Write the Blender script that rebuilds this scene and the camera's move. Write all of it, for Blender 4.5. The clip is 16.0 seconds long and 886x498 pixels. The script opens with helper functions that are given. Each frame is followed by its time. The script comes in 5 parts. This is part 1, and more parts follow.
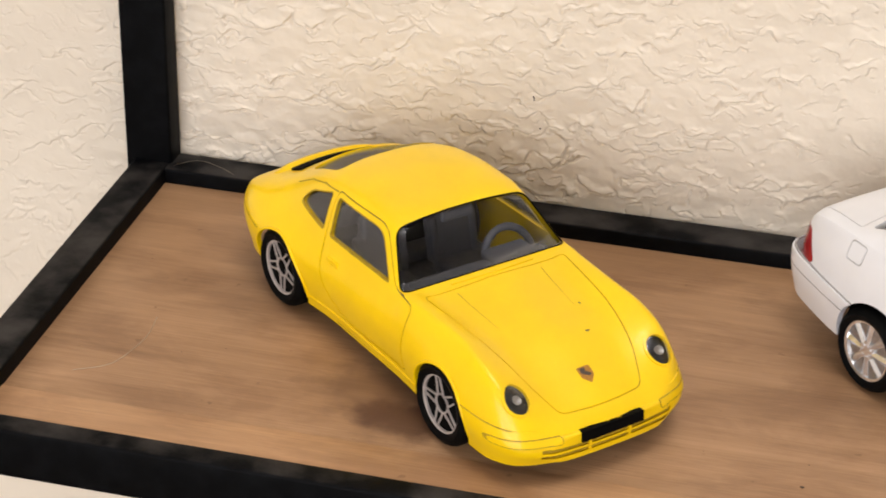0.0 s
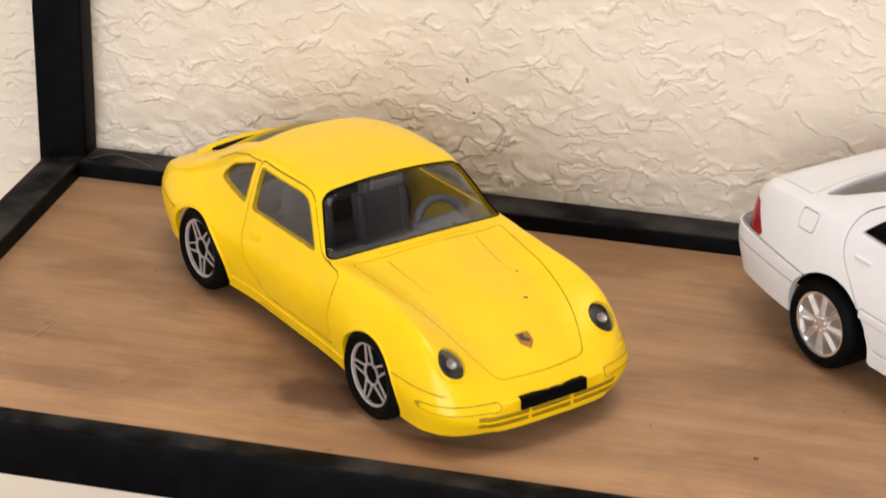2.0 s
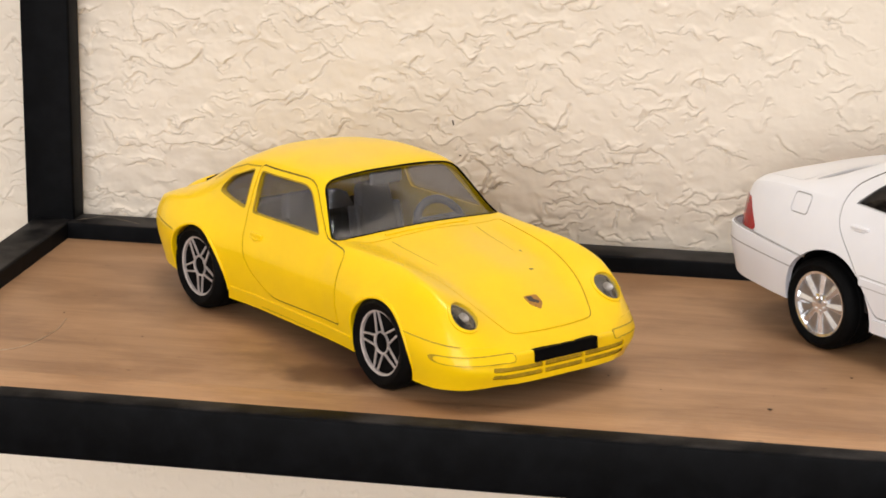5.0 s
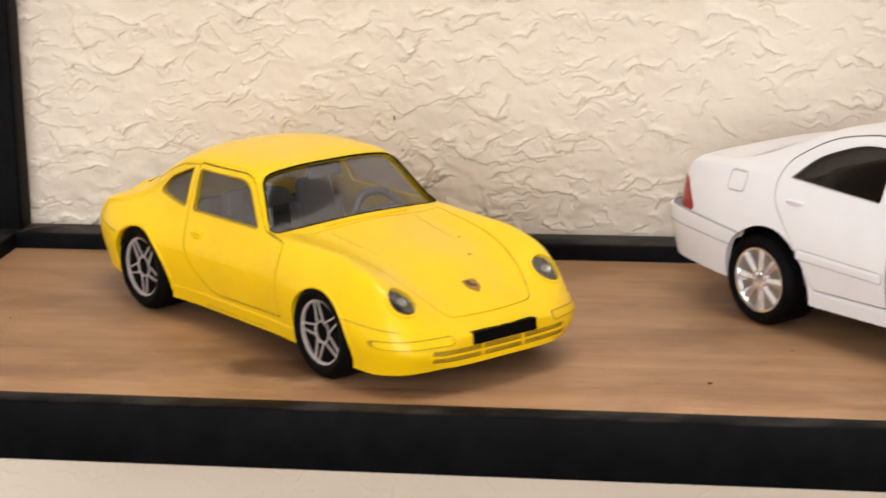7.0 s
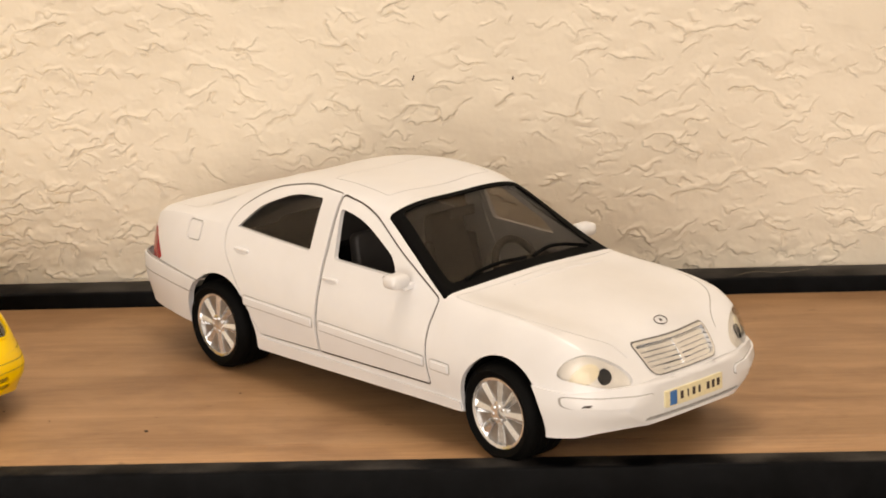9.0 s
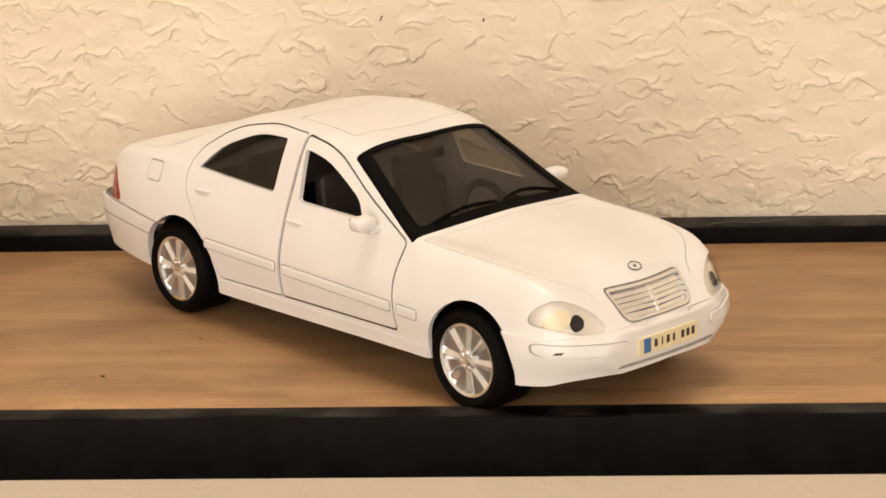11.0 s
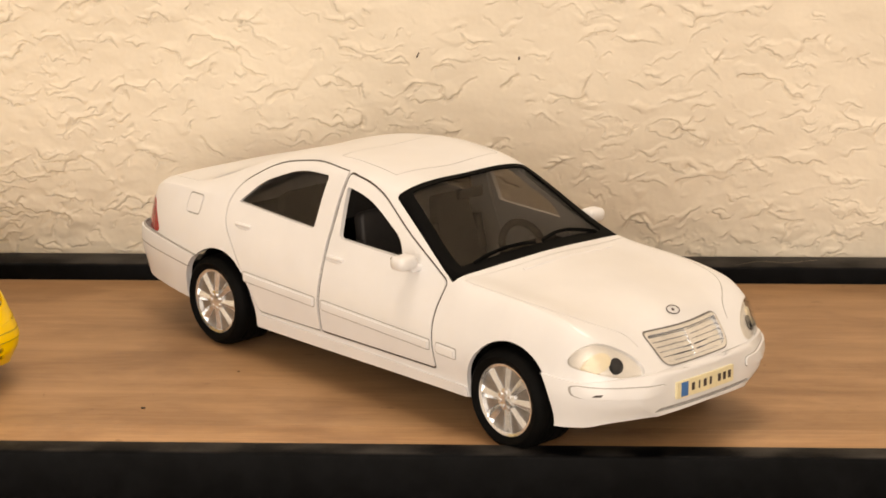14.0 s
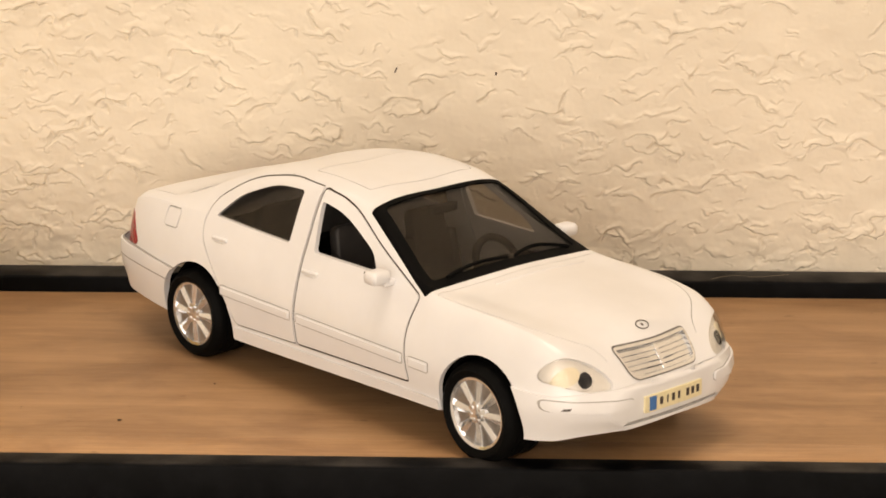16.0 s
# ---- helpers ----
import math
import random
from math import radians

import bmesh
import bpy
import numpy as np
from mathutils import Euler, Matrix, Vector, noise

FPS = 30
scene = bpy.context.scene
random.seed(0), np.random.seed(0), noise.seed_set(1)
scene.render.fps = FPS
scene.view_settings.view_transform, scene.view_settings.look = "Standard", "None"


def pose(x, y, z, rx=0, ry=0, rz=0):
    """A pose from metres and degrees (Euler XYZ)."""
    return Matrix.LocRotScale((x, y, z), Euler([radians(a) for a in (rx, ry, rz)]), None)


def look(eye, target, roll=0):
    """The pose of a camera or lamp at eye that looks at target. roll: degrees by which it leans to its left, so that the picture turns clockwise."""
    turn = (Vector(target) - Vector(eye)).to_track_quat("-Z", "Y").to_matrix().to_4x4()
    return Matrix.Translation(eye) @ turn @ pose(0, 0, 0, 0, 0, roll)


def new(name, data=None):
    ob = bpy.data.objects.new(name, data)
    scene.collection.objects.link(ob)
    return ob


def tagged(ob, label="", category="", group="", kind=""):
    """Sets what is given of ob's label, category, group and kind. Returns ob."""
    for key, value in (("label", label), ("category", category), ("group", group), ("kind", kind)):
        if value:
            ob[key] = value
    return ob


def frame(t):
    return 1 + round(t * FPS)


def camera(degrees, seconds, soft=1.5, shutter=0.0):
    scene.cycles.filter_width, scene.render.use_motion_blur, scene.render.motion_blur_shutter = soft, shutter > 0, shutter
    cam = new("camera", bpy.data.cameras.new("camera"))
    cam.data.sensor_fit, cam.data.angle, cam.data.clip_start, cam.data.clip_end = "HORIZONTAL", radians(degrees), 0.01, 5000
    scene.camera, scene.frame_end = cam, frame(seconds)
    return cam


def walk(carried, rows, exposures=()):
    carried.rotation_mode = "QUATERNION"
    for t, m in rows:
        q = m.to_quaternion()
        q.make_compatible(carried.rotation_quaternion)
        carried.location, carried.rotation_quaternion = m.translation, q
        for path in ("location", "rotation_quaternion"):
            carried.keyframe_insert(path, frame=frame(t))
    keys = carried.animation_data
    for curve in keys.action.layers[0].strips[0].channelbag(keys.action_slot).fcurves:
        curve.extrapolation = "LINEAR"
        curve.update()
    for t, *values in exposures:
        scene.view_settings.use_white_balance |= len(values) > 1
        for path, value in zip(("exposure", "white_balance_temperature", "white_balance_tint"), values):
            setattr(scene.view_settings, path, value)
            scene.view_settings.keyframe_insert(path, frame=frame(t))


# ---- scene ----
# ---------------------------------------------------------------- camera
WALK = [  # seconds, place, turn to the left, tilt up, lean
    (0.0, 0.1652, -0.4067, 0.2272, 13.61, -29.31, 1.32),
    (0.3, 0.1660, -0.4063, 0.2266, 13.08, -29.34, 1.30),
    (0.5, 0.1667, -0.4055, 0.2260, 13.16, -29.83, 1.27),
    (1.0, 0.1680, -0.4015, 0.2217, 12.50, -29.43, 1.47),
    (1.5, 0.1657, -0.3991, 0.2127, 12.03, -28.14, 1.87),
    (2.0, 0.1650, -0.4004, 0.1881, 11.69, -25.53, 1.92),
    (2.5, 0.1695, -0.4108, 0.1614, 10.80, -23.37, 1.81),
    (3.0, 0.1599, -0.4201, 0.1429, 10.29, -20.47, 1.81),
    (3.5, 0.1561, -0.4287, 0.1355, 9.78, -18.12, 1.68),
    (3.7, 0.1559, -0.4291, 0.1321, 9.59, -17.30, 1.82),
    (5.8, 0.1569, -0.4329, 0.1151, 9.60, -14.98, 0.20),
    (6.0, 0.1578, -0.4333, 0.1126, 9.63, -14.88, 0.03),
    (6.5, 0.1580, -0.4333, 0.1115, 9.52, -14.72, -0.54),
    (7.0, 0.1653, -0.4332, 0.1157, 9.12, -14.58, -1.05),
    (7.5, 0.1848, -0.4319, 0.1216, 8.09, -14.44, -1.41),
    (8.0, 0.2063, -0.4341, 0.1242, 6.65, -14.35, -1.95),
    (8.5, 0.2239, -0.4351, 0.1280, 4.97, -14.41, -2.11),
    (9.0, 0.2310, -0.4377, 0.1263, 3.48, -14.72, -2.23),
    (11.5, 0.2279, -0.4239, 0.1193, 2.38, -15.88, -1.28),
    (12.0, 0.2261, -0.4203, 0.1182, 2.49, -15.87, -1.02),
    (12.5, 0.2239, -0.4191, 0.1197, 2.52, -15.74, -0.84),
    (13.0, 0.2227, -0.4220, 0.1194, 2.58, -15.70, -0.70),
    (13.5, 0.2226, -0.4264, 0.1225, 2.55, -15.59, -0.56),
    (14.0, 0.2226, -0.4315, 0.1260, 2.43, -15.42, -0.35),
    (14.5, 0.2234, -0.4344, 0.1273, 2.34, -15.33, -0.23),
    (15.0, 0.2206, -0.4366, 0.1295, 2.28, -15.33, -0.13),
    (15.5, 0.2228, -0.4357, 0.1306, 2.27, -15.26, -0.11),
    (16.0, 0.2267, -0.4350, 0.1283, 2.31, -15.22, -0.15),
]
cam = camera(23.51, 16.0, soft=1.7, shutter=0.4)


def aimed(x, y, z, yaw, pitch, roll):
    a, b = radians(yaw), radians(pitch)
    ahead = Vector((-math.sin(a) * math.cos(b), math.cos(a) * math.cos(b), math.sin(b)))
    return look((x, y, z), Vector((x, y, z)) + ahead * 0.4, roll)


walk(cam, [(r[0], aimed(*r[1:])) for r in WALK],
     exposures=[(0, 0.0, 6500, 14), (7, 0.0, 6500, 14), (8, -0.02, 6800, 14), (9, -0.10, 7900, 15), (12, -0.06, 8400, 16), (16, -0.06, 8400, 16)])

# ---------------------------------------------------------------- world and lamps
world = bpy.data.worlds.new("sky")
scene.world = world
world.use_nodes = True
sky = world.node_tree.nodes.new("ShaderNodeTexSky")
sky.sky_type = "NISHITA"
sky.sun_disc = False
sky.sun_elevation, sky.sun_rotation = radians(45), radians(120)
world.node_tree.links.new(sky.outputs[0], world.node_tree.nodes["Background"].inputs[0])
world.node_tree.nodes["Background"].inputs[1].default_value = 0.1


def area_lamp(name, eye, target, sx, sy, watts, colour):
    d = bpy.data.lights.new(name, "AREA")
    d.shape, d.size, d.size_y, d.energy, d.color = "RECTANGLE", sx, sy, watts, colour
    ob = new(name, d)
    ob.matrix_world = look(eye, target)
    return ob


area_lamp("window_light", (-0.15, -2.34, 0.42), (0.1, 0.0, 0.02), 1.6, 1.6, 36, (1.0, 0.99, 0.98))
area_lamp("ceiling_light", (0.24, -0.24, 1.36), (0.24, -0.24, 0.0), 0.6, 0.36, 6.3, (1.0, 0.98, 0.95))

# ---------------------------------------------------------------- materials
def material(name, rough=0.5, metal=0.0, coat=0.0, spec=0.5):
    m = bpy.data.materials.new(name)
    m.use_nodes = True
    b = m.node_tree.nodes["Principled BSDF"]
    b.inputs["Roughness"].default_value = rough
    b.inputs["Metallic"].default_value = metal
    b.inputs["Coat Weight"].default_value = coat
    b.inputs["Coat Roughness"].default_value = 0.12
    b.inputs["Specular IOR Level"].default_value = spec
    return m, m.node_tree, b


def node(nt, kind, **values):
    n = nt.nodes.new(kind)
    for k, v in values.items():
        n.inputs[k].default_value = v
    return n


def coords(nt, scale=(1, 1, 1)):
    tc = nt.nodes.new("ShaderNodeTexCoord")
    mp = nt.nodes.new("ShaderNodeMapping")
    mp.inputs["Scale"].default_value = scale
    nt.links.new(tc.outputs["Object"], mp.inputs[0])
    return mp.outputs[0]


def noise_ramp(nt, vec, scale, stops, detail=4.0, rough=0.55, distort=0.0):
    n = node(nt, "ShaderNodeTexNoise", Scale=scale, Detail=detail, Roughness=rough, Distortion=distort)
    nt.links.new(vec, n.inputs["Vector"])
    r = nt.nodes.new("ShaderNodeValToRGB")
    el = r.color_ramp.elements
    while len(el) < len(stops):
        el.new(0.5)
    for e, (p, c) in zip(el, stops):
        e.position, e.color = p, (*c, 1) if len(c) == 3 else c
    nt.links.new(n.outputs["Fac"], r.inputs[0])
    return r.outputs[0], n.outputs["Fac"]


def mixed(nt, a, b, fac, mode="MIX"):
    mx = nt.nodes.new("ShaderNodeMix")
    mx.data_type, mx.blend_type = "RGBA", mode
    for sock, v in ((mx.inputs[0], fac), (mx.inputs[6], a), (mx.inputs[7], b)):
        if isinstance(v, (int, float)):
            sock.default_value = v
        elif isinstance(v, tuple):
            sock.default_value = (*v, 1)
        else:
            nt.links.new(v, sock)
    return mx.outputs[2]


def bumped(nt, b, height, strength, distance):
    bp = node(nt, "ShaderNodeBump", Strength=strength, Distance=distance)
    nt.links.new(height, bp.inputs["Height"])
    nt.links.new(bp.outputs[0], b.inputs["Normal"])


def plain(name, colour, rough=0.5, metal=0.0, coat=0.0, vary=0.12, scale=300.0, bump=0.0, spec=0.5):
    m, nt, b = material(name, rough, metal, coat, spec)
    v = coords(nt)
    lo = tuple(c * (1 - vary) for c in colour)
    hi = tuple(min(1, c * (1 + vary)) for c in colour)
    col, fac = noise_ramp(nt, v, scale, [(0.35, lo), (0.65, hi)])
    nt.links.new(col, b.inputs["Base Color"])
    rr = nt.nodes.new("ShaderNodeMapRange")
    rr.inputs[3].default_value, rr.inputs[4].default_value = max(0.02, rough - 0.08), rough + 0.08
    nt.links.new(fac, rr.inputs[0])
    nt.links.new(rr.outputs[0], b.inputs["Roughness"])
    if bump:
        _, f2 = noise_ramp(nt, v, scale * 5, [(0, (0, 0, 0)), (1, (1, 1, 1))])
        bumped(nt, b, f2, bump, 0.0002)
    return m


def glass(name, tint, rough=0.03, gloss=0.6):
    """Thin clear plastic: tinted see-through with a reflection that grows at a glancing view."""
    m = bpy.data.materials.new(name)
    m.use_nodes = True
    nt = m.node_tree
    nt.nodes.remove(nt.nodes["Principled BSDF"])
    clear = nt.nodes.new("ShaderNodeBsdfTransparent")
    clear.inputs[0].default_value = (*tint, 1)
    shine = nt.nodes.new("ShaderNodeBsdfGlossy")
    shine.inputs["Roughness"].default_value = rough
    fr = nt.nodes.new("ShaderNodeFresnel")
    fr.inputs["IOR"].default_value = 1.45
    v = coords(nt)
    _, f = noise_ramp(nt, v, 500.0, [(0, (0, 0, 0)), (1, (1, 1, 1))])
    mr = nt.nodes.new("ShaderNodeMapRange")
    mr.inputs[3].default_value, mr.inputs[4].default_value = gloss * 0.8, gloss * 1.2
    nt.links.new(f, mr.inputs[0])
    mu = nt.nodes.new("ShaderNodeMath")
    mu.operation = "MULTIPLY"
    nt.links.new(fr.outputs[0], mu.inputs[0])
    nt.links.new(mr.outputs[0], mu.inputs[1])
    mx = nt.nodes.new("ShaderNodeMixShader")
    nt.links.new(mu.outputs[0], mx.inputs[0])
    nt.links.new(clear.outputs[0], mx.inputs[1])
    nt.links.new(shine.outputs[0], mx.inputs[2])
    nt.links.new(mx.outputs[0], nt.nodes["Material Output"].inputs[0])
    return m


YELLOW = plain("yellow_enamel", (0.93, 0.61, 0.0), 0.36, 0, 0.3, 0.03, 120, 0, 0.25)
WHITE = plain("white_enamel", (0.76, 0.765, 0.785), 0.34, 0, 0.25, 0.02, 120)
TYRE = plain("black_rubber", (0.003, 0.003, 0.003), 0.6, 0, 0, 0.2, 900, 0.2, 0.06)
BLACK = plain("black_plastic", (0.003, 0.003, 0.003), 0.62, 0, 0, 0.2, 500, 0, 0.04)
GREY_INT = plain("grey_interior_plastic", (0.10, 0.102, 0.112), 0.45, 0, 0, 0.1, 400)
DARK_INT = plain("dark_interior_plastic", (0.026, 0.023, 0.022), 0.55, 0, 0, 0.15, 400)
RIM_GREY = plain("grey_painted_rim", (0.50, 0.45, 0.42), 0.4, 0.2, 0, 0.1, 900)
CHROME = plain("chrome_plated_plastic", (0.88, 0.90, 0.93), 0.2, 0.85, 0, 0.05, 700)
RED = plain("red_clear_plastic", (0.30, 0.01, 0.015), 0.2, 0, 0.5, 0.1, 700)
AMBER = plain("amber_plastic", (0.88, 0.78, 0.58), 0.3, 0, 0.1, 0.08, 500)
# seam and recess tones: shade of gaps put into the colour with the grime
GRIME_SHADE_Y = plain("ochre_grime_shade", (0.42, 0.26, 0.004), 0.7, 0, 0, 0.25, 900)
GRIME_SHADE_D = plain("brown_grime_shade", (0.13, 0.085, 0.015), 0.7, 0, 0, 0.25, 900)
GRIME_SHADE_W = plain("grey_grime_shade", (0.15, 0.14, 0.13), 0.7, 0, 0, 0.25, 900)
GRIME_SHADE_L = plain("faint_grey_grime_shade", (0.33, 0.32, 0.31), 0.7, 0, 0, 0.2, 900)
SATIN = plain("satin_silver_plastic", (0.34, 0.325, 0.31), 0.32, 0.7, 0, 0.12, 900)
SMOKED = plain("smoked_chrome", (0.05, 0.05, 0.055), 0.18, 0.6, 0, 0.15, 900)
PEARL = plain("pearl_reflector", (0.84, 0.80, 0.74), 0.35, 0.15, 0, 0.05, 900)
FIBRE = plain("pale_fibre", (0.50, 0.40, 0.29), 0.6, 0, 0, 0.1, 900)
CREAM = plain("cream_print", (0.80, 0.72, 0.48), 0.45, 0, 0, 0.05, 900)
BLUE = plain("blue_print", (0.04, 0.16, 0.42), 0.45, 0, 0, 0.1, 900)
INK = plain("dark_print", (0.05, 0.035, 0.03), 0.5, 0, 0, 0.2, 900)
GOLD = plain("gold_print", (0.38, 0.17, 0.02), 0.4, 0.2, 0, 0.25, 2500)
PANE_Y = glass("clear_smoke_pane", (0.80, 0.81, 0.84), 0.05, 0.3)
PANE_R = glass("pale_rear_pane", (0.82, 0.82, 0.80), 0.05, 0.5)
PANE_W = glass("dark_smoke_pane", (0.54, 0.515, 0.49), 0.04, 0.16)
LENS = glass("clear_lens", (0.95, 0.95, 0.95), 0.05, 0.2)

# shelf board: brown stained wood, grain along x
def wood(name, gain, spills):
    m, nt, b = material(name, 0.5)
    v = coords(nt, (2.2, 42.0, 42.0))
    c1, f1 = noise_ramp(nt, v, 4.0, [(p, tuple(q * gain for q in c)) for p, c in ((0.2, (0.30, 0.168, 0.084)), (0.5, (0.40, 0.232, 0.119)), (0.8, (0.485, 0.292, 0.159)))], 7, 0.62, 0.8)
    v2 = coords(nt, (14.0, 420.0, 420.0))
    c2, f2 = noise_ramp(nt, v2, 5.0, [(0.3, (0.55, 0.52, 0.5)), (0.7, (1.0, 1.0, 1.0))], 3)
    v3 = coords(nt, (1, 1, 1))
    c3, f3 = noise_ramp(nt, v3, 22.0, [(0.35, (0.82, 0.8, 0.78)), (0.6, (1.0, 1.0, 1.0))], 4)
    c4, f4 = noise_ramp(nt, v3, 230.0, [(0.26, (0.45, 0.4, 0.36)), (0.3, (1.0, 1.0, 1.0))], 2)
    v5 = coords(nt, (0.55, 1.4, 1.4))
    c5, f6 = noise_ramp(nt, v5, 55.0, [(0.38, (0.62, 0.56, 0.52)), (0.55, (1.0, 1.0, 1.0))], 5, 0.65, 0.4)
    col = mixed(nt, c1, c2, 0.36, "MULTIPLY")
    col = mixed(nt, col, c5, 0.62, "MULTIPLY")
    col = mixed(nt, col, c3, 0.9, "MULTIPLY")
    col = mixed(nt, col, c4, 0.5, "MULTIPLY")
    # old dark spills
    for sx, sy, rr, dark in spills:
        tc = nt.nodes.new("ShaderNodeTexCoord")
        mp = nt.nodes.new("ShaderNodeMapping")
        mp.inputs["Location"].default_value = (-sx / rr, -sy / rr * 1.5, 0)
        mp.inputs["Scale"].default_value = (1 / rr, 1.5 / rr, 1 / rr)
        wob = node(nt, "ShaderNodeTexNoise", Scale=160.0, Detail=3.0)
        nt.links.new(tc.outputs["Object"], wob.inputs["Vector"])
        nt.links.new(tc.outputs["Object"], mp.inputs[0])
        ln = nt.nodes.new("ShaderNodeVectorMath")
        ln.operation = "LENGTH"
        nt.links.new(mp.outputs[0], ln.inputs[0])
        ad = nt.nodes.new("ShaderNodeMath")
        ad.operation = "ADD"
        nt.links.new(ln.outputs["Value"], ad.inputs[0])
        nt.links.new(wob.outputs["Fac"], ad.inputs[1])
        rg = nt.nodes.new("ShaderNodeMapRange")
        rg.interpolation_type = "SMOOTHSTEP"
        rg.inputs[1].default_value, rg.inputs[2].default_value, rg.inputs[3].default_value, rg.inputs[4].default_value = 0.9, 1.6, dark, 0.0
        nt.links.new(ad.outputs[0], rg.inputs[0])
        col = mixed(nt, col, (0.075, 0.03, 0.018), rg.outputs[0])
    nt.links.new(col, b.inputs["Base Color"])
    bumped(nt, b, f2, 0.25, 0.0003)
    return m


WOOD = wood("brown_stained_wood", 1.06, ((0.0800, -0.0800, 0.0135, 0.9), (0.0735, -0.0715, 0.018, 0.55)))
WOOD_EDGE = wood("paler_brown_wood", 1.36, ())

# black frame steel with pale dust on top
STEEL, nt, b = material("black_powder_coated_steel", 0.5, 0, 0, 0.06)
v = coords(nt)
c1, f1 = noise_ramp(nt, v, 260.0, [(0.4, (0.0015, 0.0016, 0.002)), (0.7, (0.004, 0.0043, 0.0052))])
c2, f2 = noise_ramp(nt, v, 90.0, [(0.4, (0.0, 0.0, 0.0)), (0.65, (1, 1, 1))], 6)
geo = nt.nodes.new("ShaderNodeNewGeometry")
sep = nt.nodes.new("ShaderNodeSeparateXYZ")
nt.links.new(geo.outputs["Normal"], sep.inputs[0])
up = nt.nodes.new("ShaderNodeMapRange")
up.inputs[1].default_value, up.inputs[2].default_value, up.inputs[4].default_value = 0.7, 1.0, 0.42
nt.links.new(sep.outputs[2], up.inputs[0])
mul = nt.nodes.new("ShaderNodeMath")
mul.operation = "MULTIPLY"
nt.links.new(up.outputs[0], mul.inputs[0])
nt.links.new(c2, mul.inputs[1])
nt.links.new(mixed(nt, c1, (0.10, 0.09, 0.082), mul.outputs[0]), b.inputs["Base Color"])
_, f5 = noise_ramp(nt, v, 1500.0, [(0, (0, 0, 0)), (1, (1, 1, 1))])
bumped(nt, b, f5, 0.15, 0.0002)

# painted plaster
PLASTER, nt, b = material("cream_painted_plaster", 0.6)
v = coords(nt)
c1, f1 = noise_ramp(nt, v, 30.0, [(0.3, (0.74, 0.66, 0.545)), (0.7, (0.80, 0.72, 0.60))])
nt.links.new(c1, b.inputs["Base Color"])
_, f5 = noise_ramp(nt, v, 700.0, [(0, (0, 0, 0)), (1, (1, 1, 1))], 5)
bumped(nt, b, f5, 0.12, 0.0004)
ROOM_PAINT = plain("plain_wall_paint", (0.74, 0.69, 0.62), 0.7, 0, 0, 0.03, 6)
CEIL_PAINT = plain("white_ceiling_paint", (0.80, 0.79, 0.77), 0.8, 0, 0, 0.02, 6)
CARPET = plain("beige_carpet", (0.32, 0.26, 0.20), 0.9, 0, 0, 0.2, 400, 0.5)


# ---------------------------------------------------------------- mesh tools
def mesh_from(verts, faces, name="mesh", scale=1.0):
    me = bpy.data.meshes.new(name)
    me.from_pydata([tuple(c * scale for c in p) for p in verts], [], faces)
    me.update()
    return me


def part(name, data, mat, parent=None, label="", m=None):
    """One mesh object under a thing or a part; data is a mesh or a bmesh, in metres."""
    if isinstance(data, bmesh.types.BMesh):
        me = bpy.data.meshes.new(name)
        data.to_mesh(me)
        data.free()
    else:
        me = data
    me.name = name
    me.materials.clear()
    me.materials.append(mat)
    ob = new(name, me)
    if mat in (PANE_Y, PANE_R, PANE_W, LENS):
        ob.visible_shadow = False
    if parent is not None:
        ob.parent = parent
    if m is not None:
        ob.matrix_basis = m
    return tagged(ob, label)


def smooth(me, angle=35):
    me.polygons.foreach_set("use_smooth", [True] * len(me.polygons))
    me.set_sharp_from_angle(angle=radians(angle))
    return me


def box(x0, x1, y0, y1, z0, z1, bevel=0.0, segs=2):
    bm = bmesh.new()
    bmesh.ops.create_cube(bm, size=1)
    bmesh.ops.scale(bm, vec=(x1 - x0, y1 - y0, z1 - z0), verts=bm.verts)
    bmesh.ops.translate(bm, vec=((x0 + x1) / 2, (y0 + y1) / 2, (z0 + z1) / 2), verts=bm.verts)
    if bevel:
        bmesh.ops.bevel(bm, geom=bm.edges[:], offset=bevel, segments=segs, affect="EDGES", profile=0.6)
    return bm


def tidy(bm, angle=35):
    me = bpy.data.meshes.new("m")
    bm.to_mesh(me)
    bm.free()
    return smooth(me, angle)


# ---------------------------------------------------------------- room
CM = 0.01
FLOOR_Z, CEIL_Z = -1.05, 1.40
WALL_Y = 0.0088


def fade(t):
    return t * t * t * (t * (t * 6 - 15) + 10)


def lattice(x, y, seed):
    """Smooth gradient noise on numpy arrays, about -0.7 to 0.7."""
    rng = np.random.RandomState(seed)
    ang = rng.rand(256, 256) * 2 * np.pi
    gx, gy = np.cos(ang), np.sin(ang)
    xi, yi = np.floor(x).astype(int), np.floor(y).astype(int)
    xf, yf = x - xi, y - yi
    u, w = fade(xf), fade(yf)

    def corner(i, j):
        a, b2 = (xi + i) % 256, (yi + j) % 256
        return gx[a, b2] * (xf - i) + gy[a, b2] * (yf - j)

    top = corner(0, 0) * (1 - u) + corner(1, 0) * u
    low = corner(0, 1) * (1 - u) + corner(1, 1) * u
    return top * (1 - w) + low * w


def step(a, b2, x):
    t = np.clip((x - a) / (b2 - a), 0, 1)
    return t * t * (3 - 2 * t)


